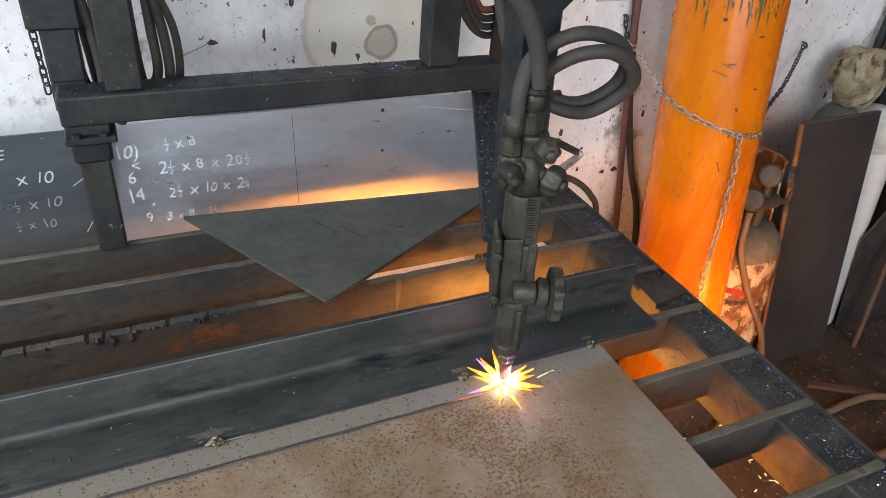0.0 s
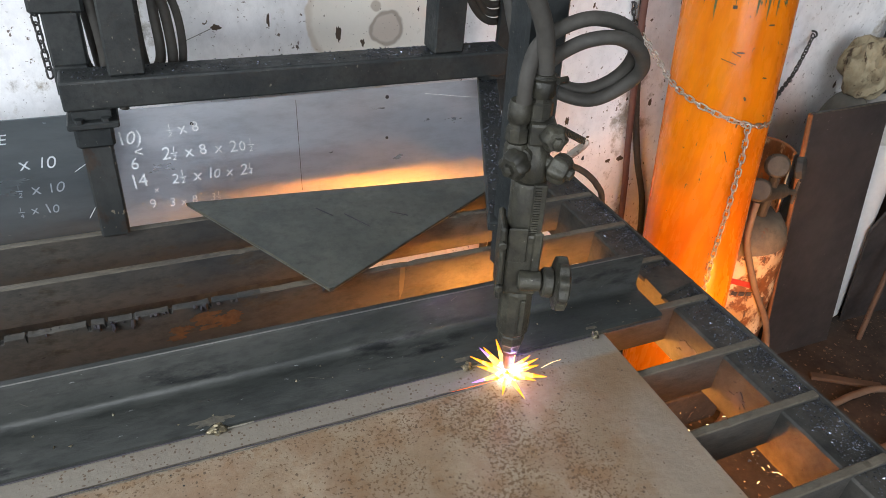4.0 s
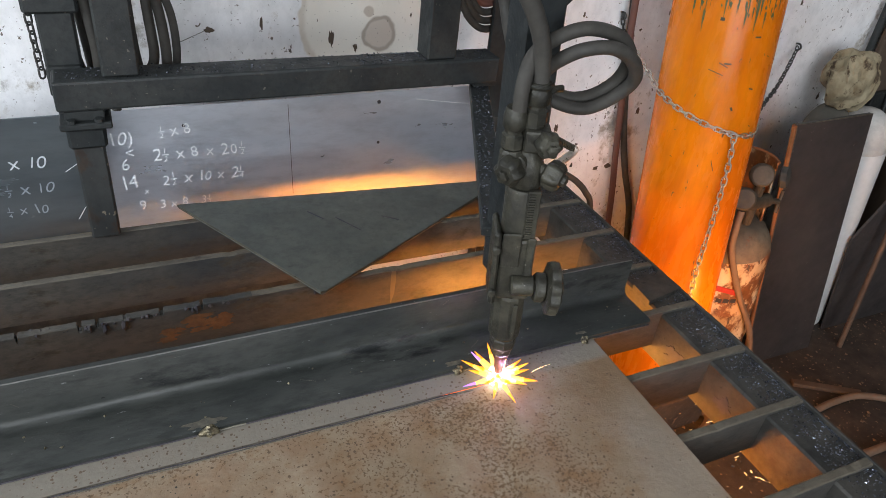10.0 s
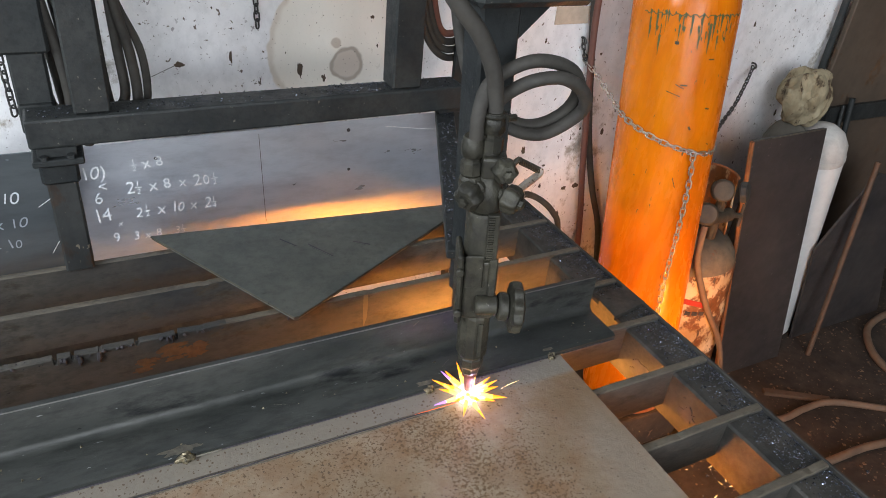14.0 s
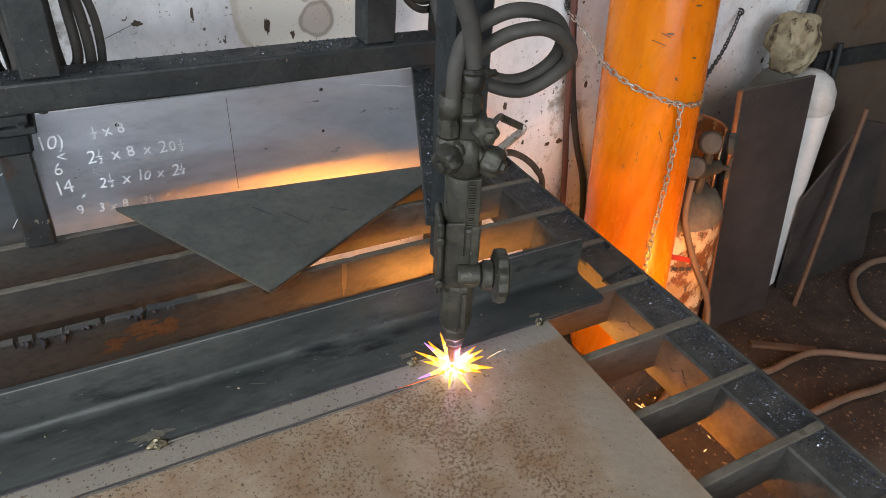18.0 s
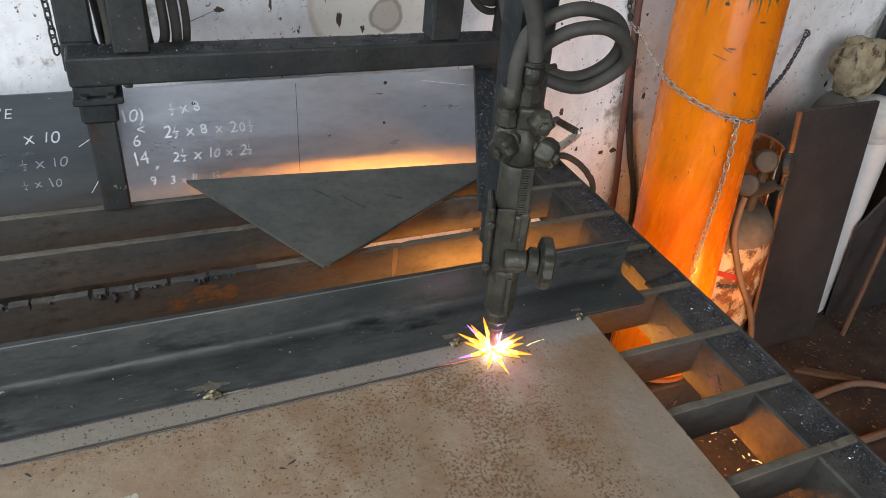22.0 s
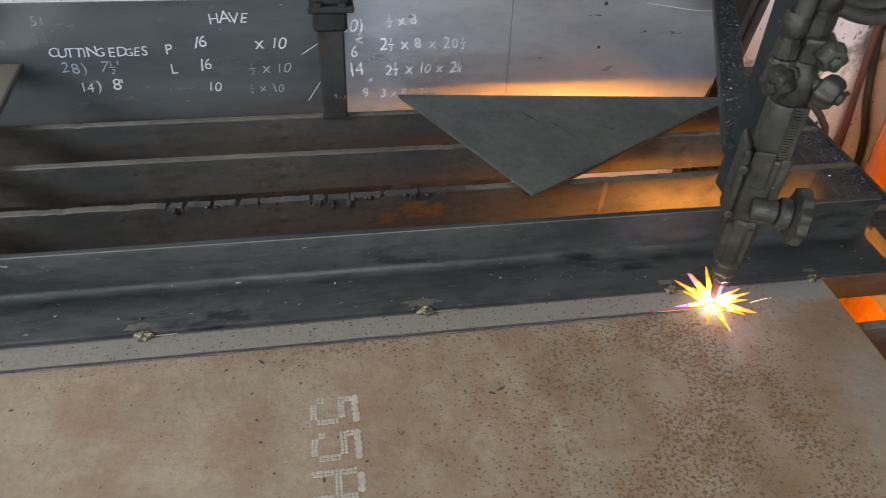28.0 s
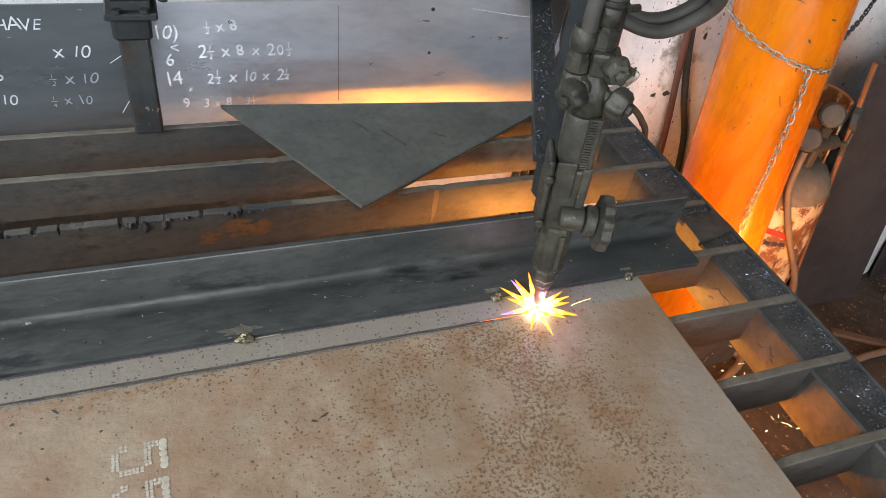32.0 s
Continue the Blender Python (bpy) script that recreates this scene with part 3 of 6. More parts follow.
def bar_mesh(seed, ragged=False):
    """A flat bar on edge, its top edge nicked and dented; the ragged one is torn and slotted by old cuts."""
    r = random.Random(seed)
    bm = bmesh.new()
    t, deep = 0.012, 0.066
    xs, x = [], TX0 + 0.0065
    while x < TX1 - 0.0065:
        xs.append(x)
        x += 0.0012 if ragged and -0.86 < x < -0.30 else 0.012
    xs.append(TX1 - 0.0065)
    slots = [(r.uniform(-0.84, -0.42), r.uniform(0.0008, 0.0026), r.uniform(0.003, 0.012)) for _ in range(11)] if ragged else []
    rows = []
    for x in xs:
        nick = 0.0
        if ragged and -0.86 < x < -0.30:
            fade = 1 if x < -0.45 else 0.35
            nick = fade * (0.0015 + 0.0035 * noise.noise((x * 24, seed, 0)) + 0.0022 * max(0, noise.noise((x * 75, seed, 3))))
            for c, w, d in slots:
                if abs(x - c) < w:
                    nick = max(nick, d)
        elif r.random() < 0.10:
            nick = r.random() * 0.0022
        bow = 0.0012 * noise.noise((x * 3, seed * 7.1, 2))
        ins = 0.0015
        rows.append([bm.verts.new((x, bow + y, z)) for y, z in
                     ((-t / 2, TOP - deep), (-t / 2, TOP - nick - ins), (-t / 2 + ins, TOP - nick), (t / 2 - ins, TOP - nick), (t / 2, TOP - nick - ins), (t / 2, TOP - deep))])
    for lo, hi in zip(rows, rows[1:]):
        for k in range(6):
            f = bm.faces.new((lo[k], hi[k], hi[(k + 1) % 6], lo[(k + 1) % 6]))
            x = lo[0].co.x
            f.material_index = 1 if k in (1, 2, 3) and not (ragged and -0.86 < x < -0.42) else 0
    bm.faces.new(rows[0]), bm.faces.new(rows[-1][::-1])
    bmesh.ops.recalc_face_normals(bm, faces=bm.faces)
    return bm


for i, y in enumerate(BARS):
    ob = part("slat", bar_mesh(i + 1, ragged=(i == 2)), M_BAR, table, "flat bar with a ragged torch-nicked top edge" if i == 2 else "")
    ob.data.materials.append(M_BARTOP)
    ob.matrix_basis = pose(0, y, 0)
drips = bmesh.new()
drop = random.Random(19)
for i in range(17):
    x, d, w = drop.gauss(-0.58, 0.07) if i < 12 else drop.uniform(-0.86, -0.30), 0.003 + 0.018 * drop.random() ** 2, drop.uniform(0.0012, 0.0030)
    z = TOP - drop.uniform(0.001, 0.006)
    sweep([(x, BARS[2] - 0.0065, z), (x + drop.uniform(-1, 1) * 0.001, BARS[2] - 0.0078, z - d * 0.35), (x + drop.uniform(-1, 1) * 0.0025, BARS[2] - 0.0075, z - d * 0.7), (x + drop.uniform(-1, 1) * 0.003, BARS[2] - 0.0068, z - d)], w, 6, drips, taper=lambda u: 1.0 + 0.5 * math.sin(5 * u) - 0.6 * u * u)
part("slag_drips", drips, M_INK, table, "black slag drips below the torn edge", True, "stuff")
streak = slab([(-0.0035, 0.0), (0.0035, 0.0), (0.0045, -0.02), (0.003, -0.045), (-0.002, -0.063), (-0.004, -0.03)], 0.0, 0.0003, None, pose(-0.205, BARS[2] - 0.0062, TOP - 0.002, 90, 0, 0))
part("bright_streak", streak, M_STRAP, table, "pale streak down the slat")


def blotch(x, y, z, w, h, seed):
    """A thin ragged patch of bright rust on a south face."""
    rim = []
    for i in range(40):
        g = i / 40 * 2 * math.pi
        k = 1 + 0.6 * noise.noise((2 * math.cos(g) + seed, 2 * math.sin(g), 1.5)) + 0.45 * noise.noise((6 * math.cos(g), 6 * math.sin(g) + seed, 4.5))
        rim.append((x + w * k * math.cos(g), z + h * k * math.sin(g)))
    return slab(rim, y - 0.0004, y, None, Matrix(((1, 0, 0, 0), (0, 0, 1, 0), (0, 1, 0, 0), (0, 0, 0, 1))))


smear = random.Random(14)
for i in range(16):
    x, z = smear.gauss(-0.495, 0.028), smear.gauss(-0.05, 0.010)
    w = smear.uniform(0.004, 0.015)
    part("rust_patch", blotch(x, BARS[2] - 0.0066 - 0.00005 * i, min(-0.03, max(z, -0.064)), w, w * smear.uniform(0.35, 0.7), x * 50), M_SMEAR, table, "orange rust patch")
for y, z, w in ((-0.012, -0.055, 0.010), (-0.022, -0.064, 0.012), (-0.006, -0.072, 0.007), (-0.030, -0.052, 0.006), (-0.125, -0.06, 0.014), (0.087, -0.05, 0.006)):
    rim = []
    for i in range(30):
        g = i / 30 * 2 * math.pi
        k = 1 + 0.6 * noise.noise((2 * math.cos(g) + y * 90, 2 * math.sin(g), 2.5)) + 0.5 * noise.noise((6 * math.cos(g), 6 * math.sin(g) + y * 70, 4.5))
        rim.append((y + w * k * math.cos(g), z + w * 0.8 * k * math.sin(g)))
    part("burnt_patch", slab(rim, 0.1452 - abs(y) * 0.002, 0.1458, None, Matrix(((0, 0, 1, 0), (1, 0, 0, 0), (0, 1, 0, 0), (0, 0, 0, 1)))), M_INK, table, "black burnt crust")
shards("slag_lump", 80, lambda r: (r.uniform(-0.80, -0.42), BARS[2] + r.choice((-0.007, 0.0, 0.004)), TOP - 0.004 - r.random() * 0.004), 0.0026, M_INK, table, "dark slag lumps on the ragged edge", 8, 1.2)


def channel(x0, x1):
    """An upside-down channel along y, one bent section."""
    t, top, low = 0.007, RAIL, TOP - 0.085
    out = [(x0, low), (x0, top - 0.003), (x0 + 0.003, top), (x1 - 0.003, top), (x1, top - 0.003), (x1, low), (x1 - t, low), (x1 - t, top - t), (x0 + t, top - t), (x0 + t, low)]
    return slab(out, -0.60, 0.556, None, Matrix(((1, 0, 0, 0), (0, 0, 1, 0), (0, 1, 0, 0), (0, 0, 0, 1))))


part("end_rail", channel(0.146, TX1), M_CROSS, table, "grit-covered channel end rail")
part("end_rail", channel(TX0, -1.300), M_CROSS, table, "dusty channel end rail")
for x0, x1 in ((0.146, TX1), (TX0, -1.300)):
    part("end_lip", box(x0 + 0.001, x1 - 0.001, 0.5565, 0.5605, TOP - 0.03, TOP + 0.006, 0.001), M_CROSS, table, "bent lip closing the end rail")
part("rear_rail", box(TX0, TX1, 0.558, 0.625, -0.165, -0.104, 0.002), M_CROSS, table)
# panels added to cover the pale wall where shade lies under the table
part("rear_apron", box(TX0, -0.235, 0.600, 0.606, -0.46, -0.166, 0.001), M_CROSS, table, "dark panel added for the shade behind the table")
part("rear_apron", box(-0.234, 0.14, 0.600, 0.606, -0.74, -0.36, 0.001), M_CROSS, table, "dark panel added for the shade behind the table")
for x in (-1.335, 0.18):
    for y in (0.52, -0.56):
        part("leg", box(x - 0.03, x + 0.03, y - 0.03, y + 0.03, FLOOR, TOP - 0.09, 0.003), M_FRAME, table)
for x in (-1.335, 0.18):
    part("brace", box(x - 0.015, x + 0.015, -0.53, 0.49, FLOOR + 0.14, FLOOR + 0.17, 0.002), M_FRAME, table)
for x0 in (TX1 - 0.0055, TX0 + 0.0005):
    part("outer_rim", box(x0, x0 + 0.005, -0.60, 0.556, RAIL - 0.003, TOP + 0.0005, 0.001), M_CROSS, table, "thin raised rim along the rail")
# a broken flange piece on the end rail
part("patch_plate", slab([(0.142, 0.056), (0.216, 0.070), (0.214, 0.122), (0.196, 0.112), (0.185, 0.118), (0.17, 0.108), (0.158, 0.112), (0.145, 0.100)], RAIL - 0.002, TOP + 0.001), M_CROSS, table, "torn strip of steel on the end rail")


def rail_spot(x0, x1, bias):
    def spot(r):
        u = 1 - r.random() ** bias
        return (x0 + (x1 - x0) * u, r.uniform(-0.55, 0.55), RAIL)
    return spot


shards("grit", 6500, rail_spot(0.158, 0.2105, 2.0), 0.0014, M_GRIT, table, "glittering black slag grit", 3)
shards("grit", 420, rail_spot(-1.364, -1.304, 1.0), 0.002, M_GRIT, table, "dark slag grit", 5)

# ---- the plate that is being cut ----
PX0, PX1, KERF = -1.060, -0.004, -0.031
plate = thing("steel_plate", (-0.53, -0.3, 0.0), "rusty tan steel plate, pitted, partly cut along one edge", "steel plate")
body = slab([(PX0, KERF - 0.0012), (-0.90, KERF - 0.0016), (-0.6, KERF - 0.001), (FLAME.x, KERF - 0.001), (FLAME.x + 0.003, KERF), (FLAME.x, KERF + 0.001),
             (-0.6, KERF + 0.0012), (-0.90, KERF + 0.0008), (PX0, KERF + 0.0014), (PX0, 0.06), (PX1, 0.06), (PX1 - 0.004, -0.62), (PX0 - 0.003, -0.62)], -0.012, 0.0)
part("plate_body", body, M_PLATE, plate)
part("hot_kerf", box(FLAME.x - 0.075, FLAME.x - 0.006, KERF - 0.0007, KERF + 0.0007, -0.009, -0.0012), M_HOT, plate, "red-hot metal in the fresh cut")
# pale rod stands in for the highlight on the kerf's lip
part("kerf_lip", sweep([(PX0 + 0.002 + 0.0224 * i, KERF - 0.0045 - 0.0005 * math.sin(i * 2.3), 0.0001) for i in range(39)], 0.0007, 6), M_BURN, plate, "pale line drawn as the highlight along the cut")
# black rod stands in for the darkness of the open kerf
part("kerf_burr", sweep([(PX0 + 0.002 + 0.0224 * i, KERF - 0.0022 - 0.0006 * math.sin(i * 1.7), 0.0002) for i in range(38)], 0.0008, 6), M_INK, plate, "black line drawn as the dark inside the cut")
GLYPH = {"5": ("11111", "10000", "11110", "00001", "00001", "10001", "01110"), "A": ("01110", "10001", "10001", "11111", "10001", "10001", "10001"),
         "E": ("11111", "10000", "10000", "11110", "10000", "10000", "11111")}


def stencil(word):
    bm = bmesh.new()
    r = random.Random(9)
    for k, ch in enumerate(word):
        for row, bits in enumerate(GLYPH[ch]):
            for c, bit in enumerate(bits):
                if bit == "1":
                    x, y = -0.6055 - row * 0.0070, -0.110 - k * 0.0415 - c * 0.0064
                    if row == 0:
                        lathe([(0.0040, 0.0), (0.0036, 0.0004)], 10, pose(x + r.uniform(-0.0004, 0.0004), y + r.uniform(-0.0004, 0.0004), 0.0003), bm)
                        continue
                    for u in (-0.0018, 0.0018):
                        for v in (-0.0017, 0.0017):
                            lathe([(0.0018, 0.0), (0.0015, 0.0004)], 7, pose(x + u + r.uniform(-0.0004, 0.0004), y + v + r.uniform(-0.0004, 0.0004), 0.0003), bm)
    return bm


PLATE_UP = random.Random(23)
specks = bmesh.new()
for i in range(260):
    x, y = PLATE_UP.uniform(PX0 + 0.01, -0.55), -0.04 - 0.5 * PLATE_UP.random() ** 1.3
    w = 0.0005 + 0.0016 * PLATE_UP.random() ** 3
    slab([(w * k * math.cos(g), w * k * 0.7 * math.sin(g)) for g, k in [(j * 1.0472, PLATE_UP.uniform(0.6, 1.3)) for j in range(6)]], 0.0, 0.0003, specks, pose(x, y, 0.0001, 0, 0, PLATE_UP.uniform(0, 180)))
part("dark_specks", specks, M_ROUGH, plate, "scattered dark specks", kind="stuff")
for x, y, d, turn in ((-0.933, -0.224, 0.013, 62), (-1.043, -0.048, 0.016, 55), (-0.70, -0.052, 0.010, 130), (-0.452, -0.118, 0.012, 20), (-0.462, -0.122, 0.008, 150), (-0.640, -0.20, 0.006, 80)):
    part("gouge", slab([(-d / 2, 0.0), (-d * 0.2, 0.0012), (d * 0.4, 0.0016), (d / 2, 0.0003), (d * 0.1, -0.0012)], 0.0, 0.0003, None, pose(x, y, 0.0002, 0, 0, turn)), M_ROUGH, plate, "small dark gouge")
part("stencil_marking", stencil("55AE"), M_PAINTMARK, plate, "dotted white paint marking")

# ---- the angle iron used as a straight edge ----
AX0, AX1 = -1.070, 0.094
angle = thing("angle_iron", (-0.5, 0.035, 0.0), "long dark mill-scale angle iron tacked onto the rusty plate", "angle iron")


def angle_section():
    """Toe at y = 0, upright leg at the back, rounded root and edges."""
    pts = [(0.0, 0.0), (0.0, 0.006), (0.003, 0.0085), (0.0555, 0.0085)]
    pts += [(0.0555 + 0.0105 * math.sin(a), 0.019 - 0.0105 * math.cos(a)) for a in (0.2, 0.45, 0.7, 0.95, 1.2, 1.4)]
    pts += [(0.066, 0.0195), (0.066, 0.064), (0.068, 0.068), (0.0745, 0.068), (0.0755, 0.066), (0.0755, 0.0)]
    return pts


bm = bmesh.new()
ends = []
n = 60
for i in range(n + 1):
    x = AX0 + (AX1 - AX0) * i / n
    wav = 0.0006 * noise.noise((x * 5, 3.3, 0))
    ends.append([bm.verts.new((x, y + wav, z + 0.0005 + (wav if z > 0.03 else 0))) for y, z in angle_section()])
k = len(ends[0])
for lo, hi in zip(ends, ends[1:]):
    for j in range(k):
        bm.faces.new((lo[j], lo[(j + 1) % k], hi[(j + 1) % k], hi[j]))
bm.faces.new(ends[0][::-1]), bm.faces.new(ends[-1])
bmesh.ops.recalc_face_normals(bm, faces=bm.faces)
part("angle_bar", bm, M_SCALE, angle, smooth=True)
part("worn_edge", rod((AX0 + 0.002, 0.0672, 0.0685), (AX1 - 0.002, 0.0672, 0.0685), 0.0008, 6), M_EDGE, angle, "pale top edge")
# black rod laid in place of the shade line under the toe
part("toe_gap", rod((AX0 + 0.002, -0.0004, 0.0008), (AX1 - 0.002, -0.0004, 0.0008), 0.0012, 6), M_INK, angle, "black rod drawn as the shade line under the toe")
for x, s in ((-1.031, 1.0), (-0.827, 1.0), (-0.515, 1.15), (-0.212, 0.7), (-0.020, 0.55)):
    bm = bmesh.new()
    bmesh.ops.create_icosphere(bm, subdivisions=3, radius=1.0)
    for v in bm.verts:
        k = 1 + 0.5 * noise.noise(v.co * 1.7 + Vector((x * 40, 0, 0))) + 0.25 * noise.noise(v.co * 4 + Vector((x * 90, 0, 0)))
        v.co = Vector((x + v.co.x * 0.010 * s * k, -0.0005 + v.co.y * 0.0065 * k, 0.0030 + v.co.z * 0.0062 * k))
    w = part("tack_weld", bm, M_WELD, angle, "lumpy grey tack weld", smooth=True)
    rim = []
    for i in range(26):
        g = i / 26 * 2 * math.pi
        k = 1 + 0.55 * noise.noise((3 * math.cos(g) + x * 31, 3 * math.sin(g), 1.5)) + 0.3 * noise.noise((8 * math.cos(g), 8 * math.sin(g) + x * 17, 4.5))
        rim.append((x - 0.004 * s + 0.017 * s * k * math.cos(g), 0.0075 + 0.0052 * s * k * math.sin(g)))
    burn = slab(rim, 0.0092, 0.0094)
    part("heat_mark", burn, M_BURN, w, "pale burnt patch beside the weld")
    part("weld_run", rod((x - 0.004, -0.0006, 0.0012), (x + 0.034 * s, -0.0006, 0.0015), 0.0014, 6), M_TRIEDGE, w, "bright metal line")
scuffs = bmesh.new()
r = random.Random(52)
for i in range(9):
    x, y, d = r.uniform(AX0 + 0.03, AX1 - 0.03), r.uniform(0.006, 0.056), r.uniform(0.003, 0.022)
    turn = r.gauss(0, 0.35)
    rod((x, y, 0.0089), (x + d * math.cos(turn), min(0.06, max(0.003, y + d * math.sin(turn))), 0.0089), r.uniform(0.00015, 0.00035), 4, scuffs)
part("scuff_marks", scuffs, M_BURN, angle, "fine pale scuffs", kind="stuff")
scuffs = bmesh.new()
for i in range(6):
    x, z, d = r.uniform(AX0 + 0.03, AX1 - 0.03), r.uniform(0.016, 0.062), r.uniform(0.003, 0.018)
    turn = r.gauss(0, 0.5)
    rod((x, 0.0659, z), (x + d * math.cos(turn), 0.0659, min(0.064, max(0.014, z + d * math.sin(turn)))), r.uniform(0.00012, 0.0003), 4, scuffs)
part("scuff_marks", scuffs, M_BURN, angle, "fine pale scuffs", kind="stuff")
shards("spatter", 60, lambda r: (r.uniform(AX0, AX1), r.uniform(0.004, 0.058), 0.0088), 0.0018, M_WELD, angle, "small spatter beads", 12)

# ---- flat stop bar at the west end of the plate ----
stop = thing("stop_bar", (-1.075, -0.02, 0.0), "short dark flat bar tacked against the plate's end", "flat bar")
part("stop_strip", slab([(-1.093, 0.052), (-1.0715, 0.052), (-1.0635, -0.122), (-1.084, -0.128)], -0.0115, 0.003), M_BAR, stop)
for q in ((-1.070, 0.036, 0.003), (-1.0645, -0.116, 0.003), (-1.069, 0.008, 0.003)):
    bm = bmesh.new()
    bmesh.ops.create_icosphere(bm, subdivisions=3, radius=1.0)
    for v in bm.verts:
        k = 1 + 0.5 * noise.noise(v.co * 1.9 + Vector((q[1] * 70, 0, 0)))
        v.co = Vector(q) + Vector((v.co.x * 0.005 * k, v.co.y * 0.008 * k, v.co.z * 0.005 * k))
    part("tack_weld", bm, M_WELD, stop, "shiny tack weld", smooth=True)

# ---- triangular offcut and the leaning strap on the slats ----
tri = thing("triangular_offcut", (-0.25, 0.38, TOP), "dark triangular steel offcut lying across the slats", "steel offcut")
TRI = [(-0.487, 0.505), (-0.3275, 0.214), (-0.3215, 0.2145), (0.088, 0.446), (0.094, 0.452)]
part("offcut_face", slab(TRI, -0.0105, -0.004), M_TRI, tri)
for a, b in ((TRI[0], TRI[1]), (TRI[2], TRI[3])):
    part("cut_edge", rod((*a, -0.0062), (*b, -0.0062), 0.0019, 6), M_TRIEDGE, tri, "bright bevelled cut edge")
for a, b in (((-0.25, 0.40), (-0.222, 0.352)), ((-0.175, 0.385), (-0.15, 0.366)), ((-0.29, 0.43), (-0.27, 0.40))):
    part("scratch", rod((*a, -0.0041), (*b, -0.0041), 0.0013, 5), M_INK, tri, "dark drawn scratch")

strap = thing("channel_strap", (-1.13, 0.14, TOP), "brown flat steel strap with raised edges leaning on the sheet", "steel strap")
e0, e1 = Vector((-1.1365, 0.122, TOP + 0.002)), Vector((-1.1175, 0.574, 0.033))
L_STRAP = (e1 - e0).length
flat = Matrix.Translation(e0) @ Matrix(((1, 0, 0, 0), (0, (e1 - e0).normalized().y, -(e1 - e0).normalized().z, 0), (0, (e1 - e0).normalized().z, (e1 - e0).normalized().y, 0), (0, 0, 0, 1)))
shear = (e1.x - e0.x) / L_STRAP
bm = bmesh.new()
box(-0.0365, 0.0365, 0, L_STRAP, 0.0, 0.006, 0.0015, bm)
part("strap_web", bm, M_STRAP, strap).matrix_basis = flat @ pose(0, 0, 0, 0, 0, -math.degrees(shear))
for x in (-0.0365, 0.0305):
    part("raised_edge", box(x, x + 0.006, 0, L_STRAP, 0.0062, 0.0085, 0.001), M_SCALE, strap, "blue-grey raised edge").matrix_basis = flat @ pose(0, 0, 0, 0, 0, -math.degrees(shear))

# ---- steel sheets with chalk writing, standing behind the table ----


def writing(text, x, y, z, size, material, parent, lean=0, thin=-0.007):
    """Chalk characters on an upright sheet that faces south, each a little off like handwriting."""
    r = random.Random(int(1000 * abs(x) + 77 * len(text)))
    for ch in text:
        if ch in "½¼¾":
            tall = size * 0.5
            writing("1", x, y, z + size * 0.42, tall, material, parent, lean, thin)
            stroke = part("chalk_stroke", box(x - size * 0.05, x + size * 0.36, y - 0.0003, y + 0.0003, z + size * 0.31, z + size * 0.355), material, parent)
            writing({"½": "2", "¼": "4", "¾": "4"}[ch], x + size * 0.02, y, z - size * 0.12, tall, material, parent, lean, thin)
            x += size * 0.5
            continue
        wide = size * {"1": 0.42, " ": 0.30, "'": 0.25, ")": 0.38, "½": 0.75, "¼": 0.75, "¾": 0.75, "I": 0.3}.get(ch, 0.62)
        if ch != " ":
            cu = bpy.data.curves.new("chalk_text", "FONT")
            cu.body, cu.size, cu.extrude, cu.offset, cu.resolution_u = ch, size * r.uniform(0.92, 1.18), 0.0003, thin * size, 3
            cu.shear = r.uniform(-0.1, 0.25)
            tmp = new("chalk_text", cu)
            me = bpy.data.meshes.new_from_object(tmp.evaluated_get(bpy.context.evaluated_depsgraph_get()))
            bpy.data.objects.remove(tmp)
            me.materials.clear()
            me.materials.append(material)
            ob = new("chalk_character", me)
            ob.parent = parent
            ob.matrix_parent_inverse = parent.matrix_basis.inverted()
            ob.matrix_basis = pose(x, y, z + r.uniform(-0.06, 0.06) * size, 90, 0, 0) @ pose(0, 0, 0, 0, 0, lean + r.uniform(-7, 7))
        x += wide


SY = 0.588
TILT = Matrix.Translation((-0.2, 0.585, -0.102)) @ pose(0, 0, 0, -8, 0, 0) @ Matrix.Translation((0.2, -SY, 0.102))
sheet = thing("steel_sheet", (-0.2, SY, -0.1), "shiny bluish steel sheet with white chalk sums, against the wall", "steel sheet", "sheets behind the table")
UPRIGHT = Matrix(((1, 0, 0, 0), (0, 0, 1, 0), (0, 1, 0, 0), (0, 0, 0, 1)))
part("sheet_face", slab([(-0.585, -0.102), (0.128, -0.102), (0.205, 0.121), (-0.585, 0.121)], SY, SY + 0.003, None, UPRIGHT), M_SHEET, sheet)
part("scratch", rod((0.135, SY, 0.0935), (0.168, SY, 0.090), 0.0007, 5), M_CHALK, sheet, "pale curved scratch")
part("drilled_hole", lathe([(0.0036, 0.0), (0.0036, 0.0006)], 14, pose(-0.102, SY - 0.0003, 0.103, 90, 0, 0)), M_INK, sheet, "small dark drilled hole")
for q in ((-0.104, 0.024), (-0.455, 0.088)):
    part("pit", lathe([(0.003, 0.0), (0.003, 0.0006)], 8, pose(q[0], SY - 0.0003, q[1], 90, 0, 0)), M_INK, sheet, "dark pit")
part("seam_line", box(-0.2749, -0.2741, SY - 0.0004, SY, -0.06, 0.112), M_PLANKPLATE, sheet, "thin dark seam line")
part("scratch", sweep(spline([(-0.025, SY, 0.103), (0.025, SY, 0.095), (0.08, SY, 0.087), (0.12, SY, 0.086)]), 0.0007, 5), M_CHALK, sheet, "pale curved scratch")
sheet2 = thing("steel_sheet", (-0.95, SY + 0.008, -0.1), "dull blue-grey steel sheet with white chalk lists, against the wall", "steel sheet", "sheets behind the table")
